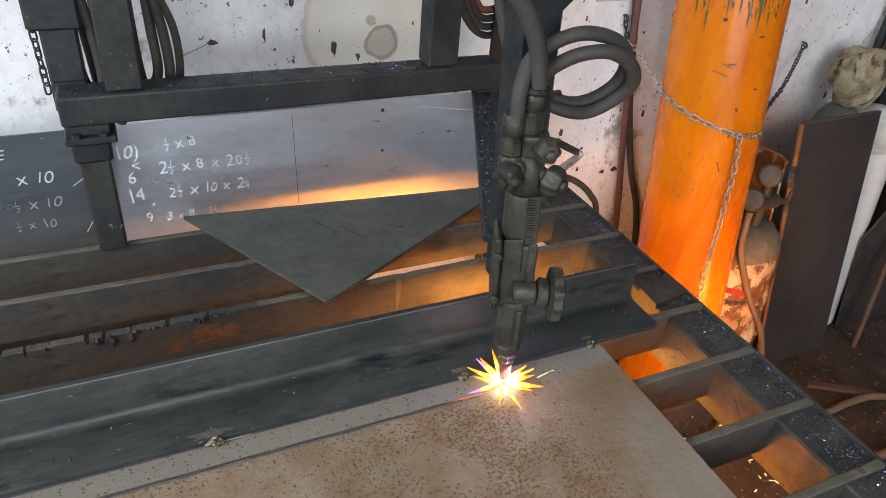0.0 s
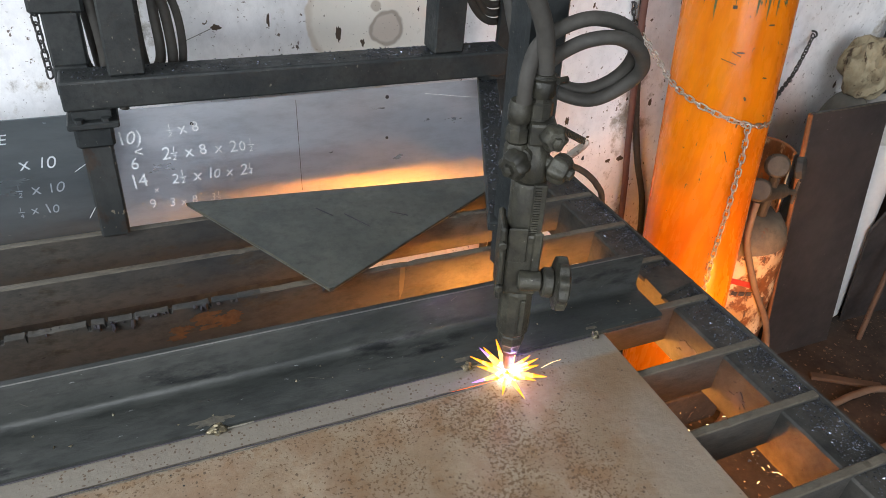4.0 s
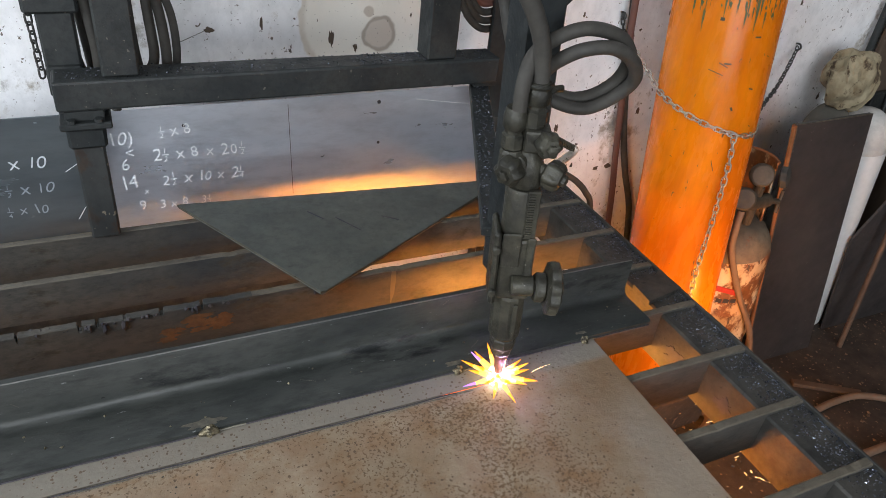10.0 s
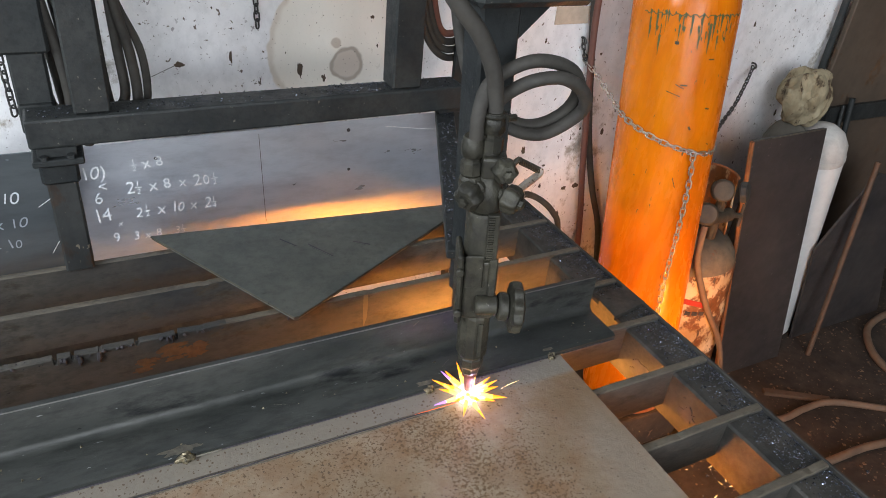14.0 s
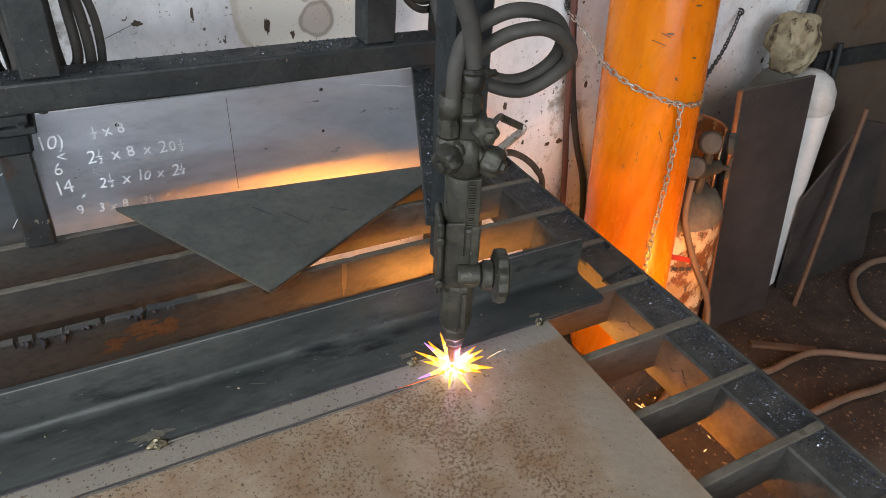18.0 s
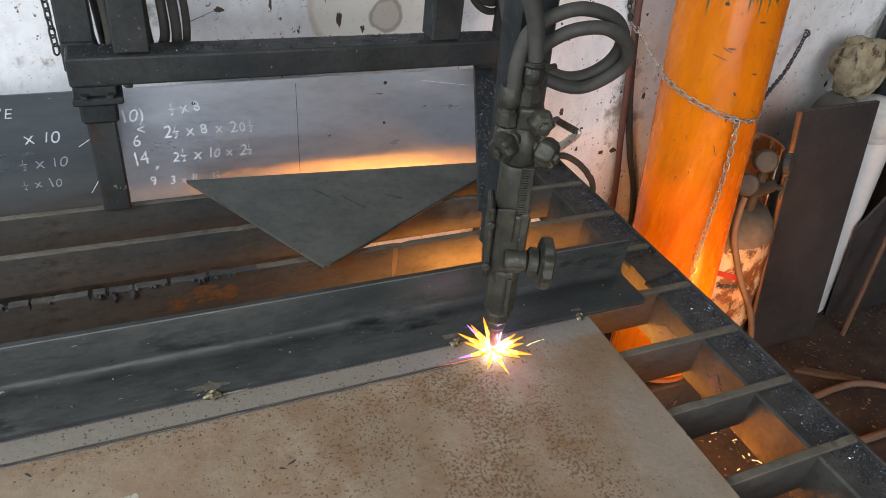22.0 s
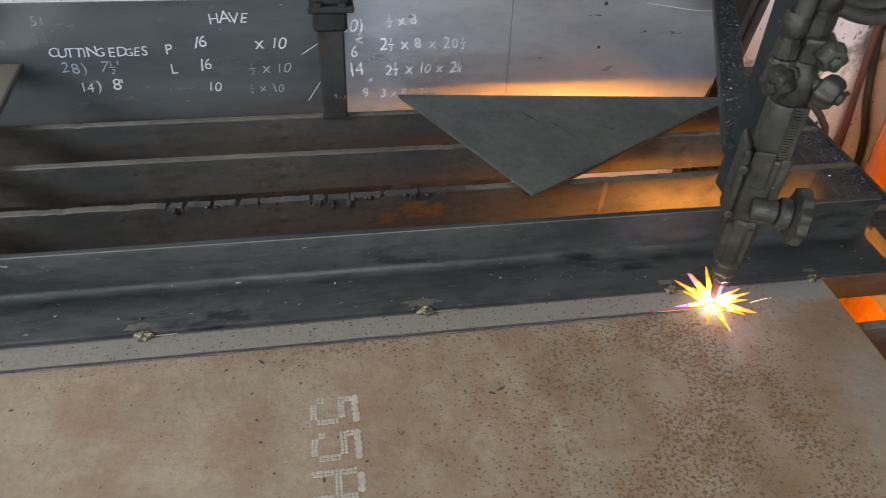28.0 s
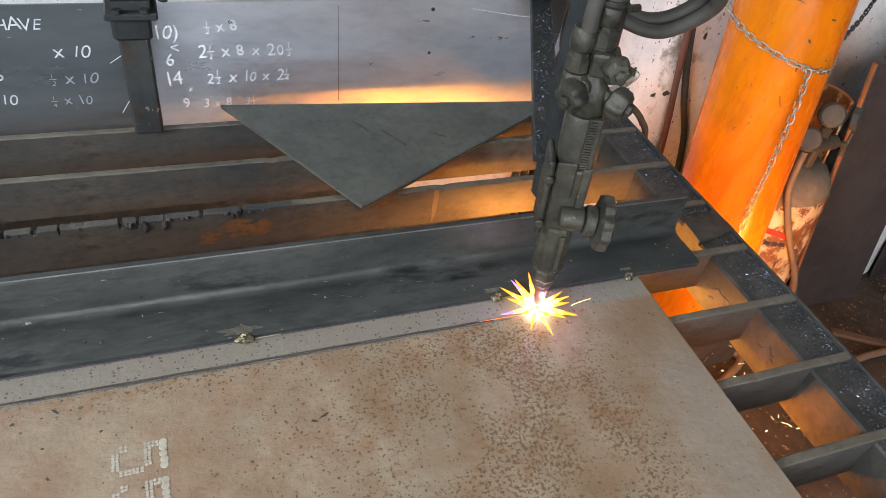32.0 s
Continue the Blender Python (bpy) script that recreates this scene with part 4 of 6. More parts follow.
part("sheet_face", box(-1.308, -0.589, SY + 0.006, SY + 0.009, -0.103, 0.128, 0.0008), M_SHEET2, sheet2)
for text, x, z, size in (("10)", -0.575, 0.073, 0.030), ("½ x 8", -0.497, 0.083, 0.025), ("<", -0.553, 0.045, 0.024), ("6", -0.562, 0.020, 0.028), ("2½ x 8 x 20½", -0.512, 0.034, 0.029),
                         ("14", -0.568, -0.020, 0.036), ("x", -0.532, -0.034, 0.016), ("2½ x 10 x 2¼", -0.502, -0.018, 0.027), ("9   3 x 8   3½", -0.542, -0.068, 0.022)):
    up = -0.065 + 0.854 * (z + 0.078)
    writing(text, -0.545 + (x + 0.545) * (1.014 + 0.27 * up), SY - 0.0006, up, size * 0.93, M_CHALK, sheet, 1.5)
for text, x, z, size in (("CUTTING EDGES", -1.049, 0.036, 0.021), ("28)  7½'", -1.038, 0.008, 0.027), ("14)  8'", -1.018, -0.027, 0.026), ("16", -0.826, 0.048, 0.030), ("P", -0.868, 0.036, 0.024),
                         ("L", -0.866, 0.002, 0.024), ("16", -0.822, 0.006, 0.028), ("10", -0.812, -0.033, 0.026), ("x 10", -0.722, 0.042, 0.027), ("½ x 10", -0.735, -0.002, 0.025), ("¾ x 10", -0.74, -0.04, 0.022),
                         ("HAVE", -0.79, 0.088, 0.026), ("51", -1.06, 0.092, 0.02)):
    writing(text, x, SY + 0.0054, z, size, M_FAINT if "½" in text or "¾" in text or text == "51" else M_THINCHALK, sheet2, 0)
for a, b in (((-0.60, 0.06), (-0.645, 0.03)), ((-0.602, -0.0), (-0.64, -0.06))):
    part("chalk_stroke", rod((a[0], SY + 0.0056, a[1]), (b[0], SY + 0.0056, b[1]), 0.0005, 5), M_CHALK, sheet2, "faint chalk stroke")

sheet.matrix_basis = TILT @ sheet.matrix_basis

# ---- the cutting machine: frame on the table, swinging arm, torch ----
machine = thing("cutting_machine", (-0.6, 0.465, TOP), "dark steel frame of a swing-arm gas cutting machine", "cutting machine")
part("leg_tube", box(-0.617, -0.577, 0.446, 0.486, TOP, 0.165, 0.003), M_LEG, machine)
part("leg_collar", box(-0.622, -0.572, 0.440, 0.492, 0.140, 0.172, 0.004), M_FRAME, machine)
part("bracket_plate", box(-0.628, -0.562, 0.430, 0.500, 0.173, 0.183, 0.002), M_FRAME, machine)
for x in (-0.612, -0.578):
    part("bolt", lathe([(0.006, 0), (0.006, 0.005)], 6, pose(x, 0.434, 0.1835)), M_FRAME, machine)
beam = part("cross_beam", box(-0.628, 0.045, 0.438, 0.492, 0.197, 0.240, 0.004, seg=2), M_FRAME, machine, "dark square-tube cross beam dusted with grit")
part("packing", box(-0.62, -0.57, 0.44, 0.49, 0.1832, 0.1968, 0.001), M_FRAME, machine)
part("upright_post", box(-0.565, -0.517, 0.444, 0.49, 0.2405, 0.95, 0.003), M_FRAME, machine)
part("upright_post", box(-0.088, -0.036, 0.444, 0.49, 0.2405, 0.95, 0.003), M_FRAME, machine)
part("column_tube", box(-0.634, -0.588, 0.505, 0.55, 0.199, 0.95, 0.003), M_FRAME, machine)
part("column_sleeve", box(-0.648, -0.580, 0.500, 0.556, 0.31, 0.41, 0.004), M_FRAME, machine)
part("column_foot", box(-0.634, -0.588, 0.493, 0.55, 0.198, 0.24, 0.003), M_FRAME, machine)
part("hanging_bar", box(0.058, 0.103, 0.505, 0.515, 0.10, 0.95, 0.002), M_FRAME, machine, "dark flat bar hanging down")
part("top_beam", box(-0.66, 0.12, 0.44, 0.55, 0.951, 1.01, 0.004), M_FRAME, machine)
shards("grit", 900, lambda r: (r.uniform(-0.62, 0.04) if r.random() < 0.6 else r.uniform(-0.20, -0.09), r.uniform(0.442, 0.489), 0.2405), 0.0016, M_GRIT, machine, "slag grit on the beam", 21)
part("pivot_pad", box(0.005, 0.047, 0.448, 0.490, 0.188, 0.1968, 0.001), M_FRAME, machine)
arm_a, arm_b = Vector((0.032, 0.482, 0.180)), Vector((-0.176, 0.022, 0.190))
ax = (arm_b - arm_a).normalized()
ARM = Matrix.Translation(arm_a) @ ax.to_track_quat("Y", "Z").to_matrix().to_4x4()
LEN = (arm_b - arm_a).length
arm = part("swing_arm", box(-0.0165, 0.0165, -0.012, LEN, -0.006, 0.006, 0.0015), M_FRAME, machine, "flat swing arm covered with slag grit")
arm.matrix_basis = ARM
shards("grit", 520, lambda r: tuple(ARM @ Vector((r.uniform(-0.015, 0.015), r.uniform(0.0, LEN - 0.02), 0.006))), 0.0018, M_GRIT, machine, "slag grit on the arm", 23)

torch = thing("cutting_torch", (FLAME.x, FLAME.y, 0.012), "grimy machine cutting torch with rack, knobs and hose fittings", "cutting torch")
LEANX = -0.05
FX, FY = FLAME.x, FLAME.y


def on_axis(z, dx=0.0, dy=0.0):
    """A place on the torch, which is turned square to its arm."""
    return pose(FX + LEANX * z, FY, z) @ pose(0, 0, 0, 0, -2.9, 0) @ pose(0, 0, 0, 0, 0, -24) @ pose(dx, dy, 0)


def near_axis(dx, dy, z):
    return on_axis(z, dx, dy).translation


part("nozzle", lathe([(0.0035, 0), (0.0055, 0.006), (0.0066, 0.022), (0.0072, 0.030)], 16, on_axis(0.012)), M_COPPER, torch, "heat-stained copper nozzle", True)
part("nozzle_band", lathe([(0.0085, 0), (0.0095, 0.001), (0.0095, 0.005), (0.0085, 0.006)], 18, on_axis(0.0424)), M_COPPER, torch, "bright copper band", True)
part("nozzle_nut", lathe([(0.0105, 0), (0.0125, 0.004), (0.0135, 0.012), (0.0160, 0.016), (0.0160, 0.027), (0.0145, 0.030)], 8, on_axis(0.0488)), M_TORCH, torch, "faceted nozzle nut")
barrel = part("torch_barrel", lathe([(0.0155, 0), (0.0190, 0.005), (0.0190, 0.064), (0.0178, 0.068)], 12, on_axis(0.0792)), M_TORCH, torch, "many-sided grimy torch barrel")
part("key_strip", box(0.0035, 0.0095, -0.0215, -0.0165, 0.012, 0.060, 0.001, m=on_axis(0.0792)), M_TORCH, barrel)
hold = part("torch_holder", box(-0.0190, 0.0190, -0.0205, 0.0175, 0.0, 0.080, 0.004, seg=2, m=on_axis(0.148)), M_TORCH, torch, "cast torch holder block")
part("holder_lip", box(-0.0175, 0.003, -0.0235, -0.0207, 0.046, 0.089, 0.0015, m=on_axis(0.148)), M_TORCH, hold)
part("holder_lip", box(0.009, 0.0185, -0.0235, -0.0207, 0.030, 0.084, 0.0015, m=on_axis(0.148)), M_TORCH, hold)
part("clamp_plate", box(-0.0262, -0.0192, -0.026, 0.020, -0.002, 0.092, 0.0025, m=on_axis(0.146)), M_TORCH, hold, "olive clamp plate")
for z in (0.163, 0.219):
    part("bolt", lathe([(0.0048, 0), (0.0048, 0.004), (0.0036, 0.005)], 8, along(near_axis(-0.0235, -0.0262, z), near_axis(-0.0235, -0.05, z))), M_TORCH, hold)
KZ, KY = 0.173, -0.026
part("pinion_boss", rod(near_axis(-0.004, KY, KZ), near_axis(0.0215, KY, KZ), 0.0115, 18, cap=0.002), M_TORCH, hold, "", True)
part("pinion_neck", rod(near_axis(0.0217, KY, KZ - 0.001), near_axis(0.0340, KY, KZ - 0.002), 0.0165, 20, cap=0.002), M_TORCH, hold, "", True)
knob = part("hand_knob", lathe([(0.022, 0), (0.0285, 0.0025), (0.0295, 0.007), (0.0285, 0.0125), (0.022, 0.0155), (0.011, 0.016), (0.010, 0.019)], 80, along(near_axis(0.0342, KY, KZ - 0.002), near_axis(0.09, KY, KZ - 0.005)), None, 0.055, 10), M_TORCH, hold, "fluted grimy hand knob", True)
part("rack_tube", lathe([(0.0185, 0), (0.0185, 0.052), (0.0170, 0.056)], 24, on_axis(0.2285)), M_TORCH, torch, "greasy olive rack tube", True)
rack = part("rack", box(0.0035, 0.0165, -0.0205, -0.0140, 0.0, 0.056, 0.0008, m=on_axis(0.231)), M_TORCH, torch, "toothed brass-grey rack")
teeth = bmesh.new()
for i in range(18):
    box(0.0045, 0.0110, -0.0222, -0.0203, 0.003 * i, 0.003 * i + 0.0016, 0, teeth, on_axis(0.232))
part("rack_teeth", teeth, M_TORCH, rack)
part("valve_body", lathe([(0.0150, 0), (0.0165, 0.004), (0.0165, 0.022), (0.0130, 0.030), (0.0105, 0.034), (0.0105, 0.070)], 16, on_axis(0.2850, 0.002, 0.0)), M_TORCH, torch, "", True)
part("side_body", lathe([(0.0100, 0), (0.0125, 0.005), (0.0125, 0.020), (0.0105, 0.024)], 10, on_axis(0.301, -0.0165, 0.0)), M_TORCH, torch)


def valve(root, tip, size):
    m = along(root, tip)
    part("valve_stem", lathe([(0.0085, -0.024), (0.0085, -0.006), (0.0065, -0.004), (0.0065, 0.002)], 12, m), M_TORCH, torch)
    part("valve_knob", lathe([(size * 0.6, 0), (size * 0.95, 0.003), (size * 1.05, 0.008), (size * 0.98, 0.016), (size * 0.75, 0.020), (size * 0.42, 0.0205), (size * 0.40, 0.0245), (size * 0.2, 0.0255)], 48, m, None, 0.10, 6), M_TORCH, torch, "lobed valve knob", True)


valve(near_axis(-0.013, -0.014, 0.312), near_axis(-0.033, -0.040, 0.308), 0.0140)
valve(near_axis(0.018, -0.008, 0.305), near_axis(0.040, -0.022, 0.300), 0.0140)
valve(near_axis(0.014, -0.010, 0.339), near_axis(0.019, -0.040, 0.340), 0.0120)
part("connector_block", box(-0.010, 0.016, -0.0125, 0.011, 0, 0.024, 0.003, seg=2, m=on_axis(0.327, 0.003, -0.004)), M_TORCH, torch, "square fitting block")
for dx, dy, z0 in ((0.003, 0.0, 0.352), (-0.0165, 0.0, 0.3255)):
    fit_m = on_axis(z0, dx, dy)
    fitting = part("hose_fitting", lathe([(0.0095, 0), (0.0118, 0.002), (0.0118, 0.015), (0.0092, 0.017), (0.0092, 0.021)], 8, fit_m), M_TORCH, torch, "ribbed hose fitting")
    part("ferrule", lathe([(0.0105, 0.0212), (0.0120, 0.023), (0.0120, 0.036), (0.0108, 0.038), (0.0108, 0.041), (0.0095, 0.043)], 20, fit_m), M_TORCH, fitting, "", True)
clip_c = on_axis(0.392, 0.003, 0.0).translation
part("hose_clip", sweep([clip_c + Vector((0.0115 * math.cos(a), 0.0115 * math.sin(a), 0)) for a in [i * 0.5236 for i in range(12)]], 0.0026, 6, closed=True), M_TORCH, torch, "wire hose clip", True)
part("clip_screw", rod(clip_c + Vector((0.006, -0.0135, 0.0)), clip_c + Vector((0.017, -0.0115, 0.0)), 0.0035, 8), M_TORCH, torch)
part("slide_column", box(-0.0165, 0.0290, 0.038, 0.075, 0.0, 0.364, 0.003, m=pose(FX + 0.013, FY, 0.130, 0, -2.9, 0)), M_FRAME, torch, "dark blue-black slide column")
head = part("machine_head", box(-0.222, -0.092, -0.035, 0.16, 0.4945, 0.57, 0.006), M_FRAME, torch, "black machine head overhead")
part("gusset", slab([(-0.152, 0.494), (-0.100, 0.494), (-0.152, 0.445)], 0.012, 0.020, None, pose(0, 0, 0, 90, 0, 0) @ Matrix.Diagonal((1, 1, -1, 1))), M_FRAME, torch)


def hose(name, points, r, material, label, group="hoses"):
    bm = sweep(spline(points, 10), r, 12)
    ob = part(name, bm, material, None, "", True)
    return tagged(ob, label, "hose", group)


hose("torch_hose", [(FX - 0.0165, FY, 0.388), (FX - 0.019, FY, 0.41), (FX - 0.026, FY - 0.001, 0.437), (FX - 0.045, FY, 0.472), (FX - 0.074, FY + 0.006, 0.507), (FX - 0.10, FY + 0.02, 0.56), (FX - 0.12, FY + 0.04, 0.66), (FX - 0.13, FY + 0.06, 0.80)], 0.0085, M_RUBBER, "thick dusty black gas hose rising from the torch")
hose("torch_hose", [(FX - 0.0345, FY, 0.366), (FX - 0.035, FY, 0.393), (-0.193, -0.02, 0.42), (-0.172, -0.026, 0.440), (-0.143, -0.03, 0.448), (-0.105, -0.028, 0.437), (-0.079, -0.018, 0.41), (-0.076, -0.004, 0.378), (-0.095, 0.01, 0.355), (-0.122, 0.02, 0.352),
                    (-0.152, 0.03, 0.372), (-0.168, 0.042, 0.405), (-0.174, 0.05, 0.45), (-0.176, 0.055, 0.498)], 0.0074, M_RUBBER, "coiled dusty black gas hose beside the torch")
hose("torch_hose", [(-0.1755, 0.0, 0.371), (-0.176, -0.01, 0.392), (-0.168, -0.022, 0.412), (-0.148, -0.034, 0.428), (-0.118, -0.04, 0.430), (-0.088, -0.036, 0.412), (-0.072, -0.024, 0.385), (-0.083, -0.008, 0.358), (-0.107, 0.0, 0.345), (-0.134, 0.012, 0.349),
                    (-0.158, 0.03, 0.365), (-0.172, 0.048, 0.395), (-0.18, 0.07, 0.45), (-0.182, 0.085, 0.498)], 0.0074, M_RUBBER, "coiled dusty black gas hose beside the torch")

for ob in list(scene.collection.objects):
    if ob.name.startswith("torch_hose"):
        ob.matrix_basis = pose(0.001, 0, 0) if "thick" in ob.get("label", "thick") else pose(0, 0, 0.031) @ Matrix.Diagonal((1, 1, 0.92, 1))

flame = thing("cutting_flame", (FLAME.x, FLAME.y, 0.0), "white-hot cutting flame with added star-glare spikes on the plate", "flame")
part("flame_core", lathe([(0.003, 0.0006), (0.013, 0.002), (0.0155, 0.007), (0.012, 0.012), (0.005, 0.0155)], 16, pose(FLAME.x, FLAME.y, 0)), M_FLAME, flame, "white-hot core", True)
# added glowing spikes draw the lens's star glare; flame_core is the flame itself
r = random.Random(7)
for i in range(21):
    a = i * 2.39996 + r.uniform(-0.15, 0.15)
    up = 0.06 + 0.80 * (i / 21.0) ** 1.3
    d = Vector((math.cos(a) * math.cos(up), math.sin(a) * math.cos(up), math.sin(up)))
    length = r.uniform(0.034, 0.052) * (1.0 - 0.25 * i / 21.0)
    o = Vector((FLAME.x, FLAME.y, 0.006))
    w = r.uniform(0.0042, 0.0062)
    m = along(o + d * 0.006, o + d)
    mid, far = length * 0.24, length * 0.64
    spike = part("flame_tongue", lathe([(w, 0), (w * 0.95, mid * 0.5), (w * 0.70, mid)], 8, m), M_FLAME, flame, "white root of the glare spike", True)
    part("flame_middle", lathe([(w * 0.70, mid), (w * 0.42, far)], 8, m), M_GLARE, spike, "yellow middle", True)
    part("flame_tip", lathe([(w * 0.42, far), (w * 0.22, length * 0.9), (0.0002, length * 1.04)], 8, m), M_GLARE_VIOLET if i % 10 == 4 else M_GLARE_TIP, spike, "", True)

# ---- ground clamp on the far corner of the table ----
clamp = thing("earth_clamp", (0.16, 0.42, 0.0), "worn steel welding earth clamp with a spring handle", "earth clamp")
part("jaw_block", box(-0.040, 0.040, -0.014, 0.014, -0.016, 0.016, 0.003, m=pose(0.121, 0.442, 0.032, 0, 4, 8)), M_TORCH, clamp, "greasy steel jaw block")
part("jaw_plate", box(-0.036, 0.030, -0.016, 0.016, 0.0165, 0.020, 0.001, m=pose(0.121, 0.442, 0.032, 0, 4, 8)), M_TORCH, clamp)
part("handle", sweep(spline([(0.146, 0.436, 0.030), (0.160, 0.438, 0.050), (0.172, 0.440, 0.070), (0.182, 0.441, 0.080), (0.190, 0.442, 0.080)]), 0.0062, 8, taper=lambda u: 1.15 - 0.35 * u), M_TORCH, clamp, "curved dark handle", True)
part("handle", sweep(spline([(0.118, 0.420, 0.004), (0.150, 0.424, 0.002), (0.181, 0.430, 0.015), (0.209, 0.436, 0.027), (0.232, 0.440, 0.038), (0.242, 0.441, 0.046), (0.240, 0.442, 0.052)]), 0.0068, 8, taper=lambda u: 0.75 + 0.45 * math.sin(3.0 * u)), M_CHAIN, clamp, "curved bright handle", True)
part("spring", sweep([(0.186 + 0.00066 * i, 0.442 + 0.0068 * math.cos(i * 0.9), 0.078 - 0.00036 * i + 0.0068 * math.sin(i * 0.9)) for i in range(80)], 0.0017, 5), M_TORCH, clamp, "black coil spring", True)
part("jaw", sweep(spline([(0.076, 0.395, -0.006), (0.088, 0.397, 0.004), (0.105, 0.402, 0.010), (0.125, 0.408, 0.008), (0.148, 0.414, 0.002)]), 0.005, 8, taper=lambda u: 0.55 + 0.6 * u), M_CHAIN, clamp, "curved clamp jaw", True)
part("bolt", lathe([(0.0085, 0), (0.0085, 0.010), (0.006, 0.011), (0.006, 0.018)], 6, along((0.172, 0.418, 0.008), (0.160, 0.388, -0.006))), M_CHAIN, clamp, "bright bolt")
part("nut", lathe([(0.0095, 0), (0.0095, 0.008)], 6, along((0.188, 0.426, 0.012), (0.182, 0.405, 0.006))), M_CHAIN, clamp, "bright nut")
part("cable_lug", rod((0.178, 0.428, 0.006), (0.202, 0.434, 0.004), 0.0075, 12), M_CHAIN, clamp)
hose("earth_cable", [(0.196, 0.432, 0.004), (0.215, 0.436, 0.002), (0.240, 0.439, -0.010), (0.268, 0.441, -0.030), (0.292, 0.441, -0.055), (0.310, 0.438, -0.09), (0.316, 0.43, -0.2), (0.28, 0.40, -0.45), (0.30, 0.38, FLOOR + 0.012)], 0.0065, M_RUBBER, "black earth cable drooping off the table edge", "cables")

# ---- gas cylinders and what stands by the wall ----
LEAN = 7.8
big = thing("gas_cylinder", (0.60, 0.37, FLOOR + 0.118), "tall orange gas cylinder, scratched, chained to the wall", "gas cylinder", "gas cylinders")
CYL = pose(0.597, 0.3715, FLOOR + 0.012, -LEAN, 0, 0)
RISE = 0.134
body_profile = [(0.09, RISE), (0.106, RISE + 0.01), (0.108, RISE + 0.02), (0.108, 1.09)] + [(0.108 * math.cos(a) ** 0.8 if a < 1.5 else 0.03, 1.09 + 0.105 * math.sin(a)) for a in (0.15, 0.35, 0.6, 0.85, 1.1, 1.3)] + [(0.032, 1.2), (0.030, 1.22)]
part("cylinder_body", lathe(body_profile, 64, CYL), M_ORANGE, big, "", True)
part("cylinder_cap", lathe([(0.034, 1.221), (0.038, 1.23), (0.038, 1.30), (0.030, 1.34), (0.012, 1.35)], 24, CYL), M_ORANGE, big, "", True)
part("foot_ring", lathe([(0.098, RISE - 0.012), (0.102, RISE - 0.011), (0.102, RISE - 0.0005)], 40, CYL), M_RUSTEDGE, big, "rusty foot ring", True)
r = random.Random(31)
part("paint_line", sweep([CYL @ Vector((0.1082 * math.cos(math.radians(g)), 0.1082 * math.sin(math.radians(g)), 1.083 + 0.003 * math.sin(g * 0.7))) for g in range(180, 300, 3)], 0.0011, 5), M_GREEN, big, "dark green line of old paint", True)
for i in range(52):
    a = math.radians(r.uniform(188, 290))
    z = 1.088 - r.random() ** 2 * 0.05
    h, w = 0.004 + 0.045 * r.random() ** 1.7, r.uniform(0.0006, 0.0030)
    rag_edge = [(-w, 0.0), (-w * 0.4, r.uniform(0.002, 0.006)), (w * 0.3, r.uniform(0.0, 0.004)), (w, 0.001), (w * 0.7, -h * 0.35), (w * r.uniform(0.2, 0.8), -h * 0.6), (w * 0.15, -h), (-w * 0.2, -h * 0.8), (-w * r.uniform(0.3, 0.9), -h * 0.45)]
    part("paint_run", slab(rag_edge, -0.0003, 0.0006, None, CYL @ pose(0.108 * math.cos(a), 0.108 * math.sin(a), z, 0, 0, math.degrees(a) + 90) @ pose(0, 0, 0, 90, 0, 0)), M_GREEN, big, "dark green run of old paint")
for a, z, w, h, rot in ((232, 0.945, 0.010, 0.0008, 25), (236, 0.948, 0.007, 0.0014, 0), (226, 0.93, 0.015, 0.0007, 18), (262, 1.0, 0.006, 0.0014, 0), (250, 0.86, 0.004, 0.002, 60), (222, 1.03, 0.004, 0.003, 0), (243, 0.74, 0.012, 0.0008, 70), (268, 0.9, 0.005, 0.0013, 10)):
    aa = math.radians(a)
    part("scratch", box(-w, w, -0.0006, 0.0006, -h, h, 0.0003, m=CYL @ pose(0.108 * math.cos(aa), 0.108 * math.sin(aa), z, 0, 0, a + 90) @ pose(0, 0, 0, 0, rot, 0)), M_INK, big, "dark scratch in the paint")

for i in range(20):
    a, z = r.uniform(188, 300), r.uniform(0.30, 1.05)
    w, h = r.uniform(0.0006, 0.0035), r.uniform(0.0003, 0.0009)
    aa = math.radians(a)
    part("paint_chip", box(-w, w, -0.0006, 0.0005, -h, h, 0.0002, m=CYL @ pose(0.108 * math.cos(aa), 0.108 * math.sin(aa), z, 0, 0, a + 90) @ pose(0, 0, 0, 0, r.choice((80, 88, 95, 20, 35)), 0)), M_RUSTSHEET, big, "small dark chip in the paint")
plinth = part("concrete_plinth", box(0.48, 0.74, 0.30, 0.50, FLOOR, FLOOR + 0.118, 0.006, seg=2), M_FLOOR)
tagged(plinth, "dirt-covered concrete block under the orange cylinder", "plinth")
M_SHOULDER = surf("sooty_shoulder_paint", (0.10, 0.08, 0.06), (0.19, 0.14, 0.09), 12, 0.7, 0.0, 60, 0.5, rust=(0.2, 0.08, 0.03), rust_level=0.6, rust_scale=14, bump=0.3)
small = thing("gas_cylinder", (0.835, 0.47, FLOOR), "squat rusty white gas bottle with a collar and brass valves", "gas bottle", "gas cylinders")
GAS = pose(0.862, 0.475, FLOOR, 0, -7.5, 0)
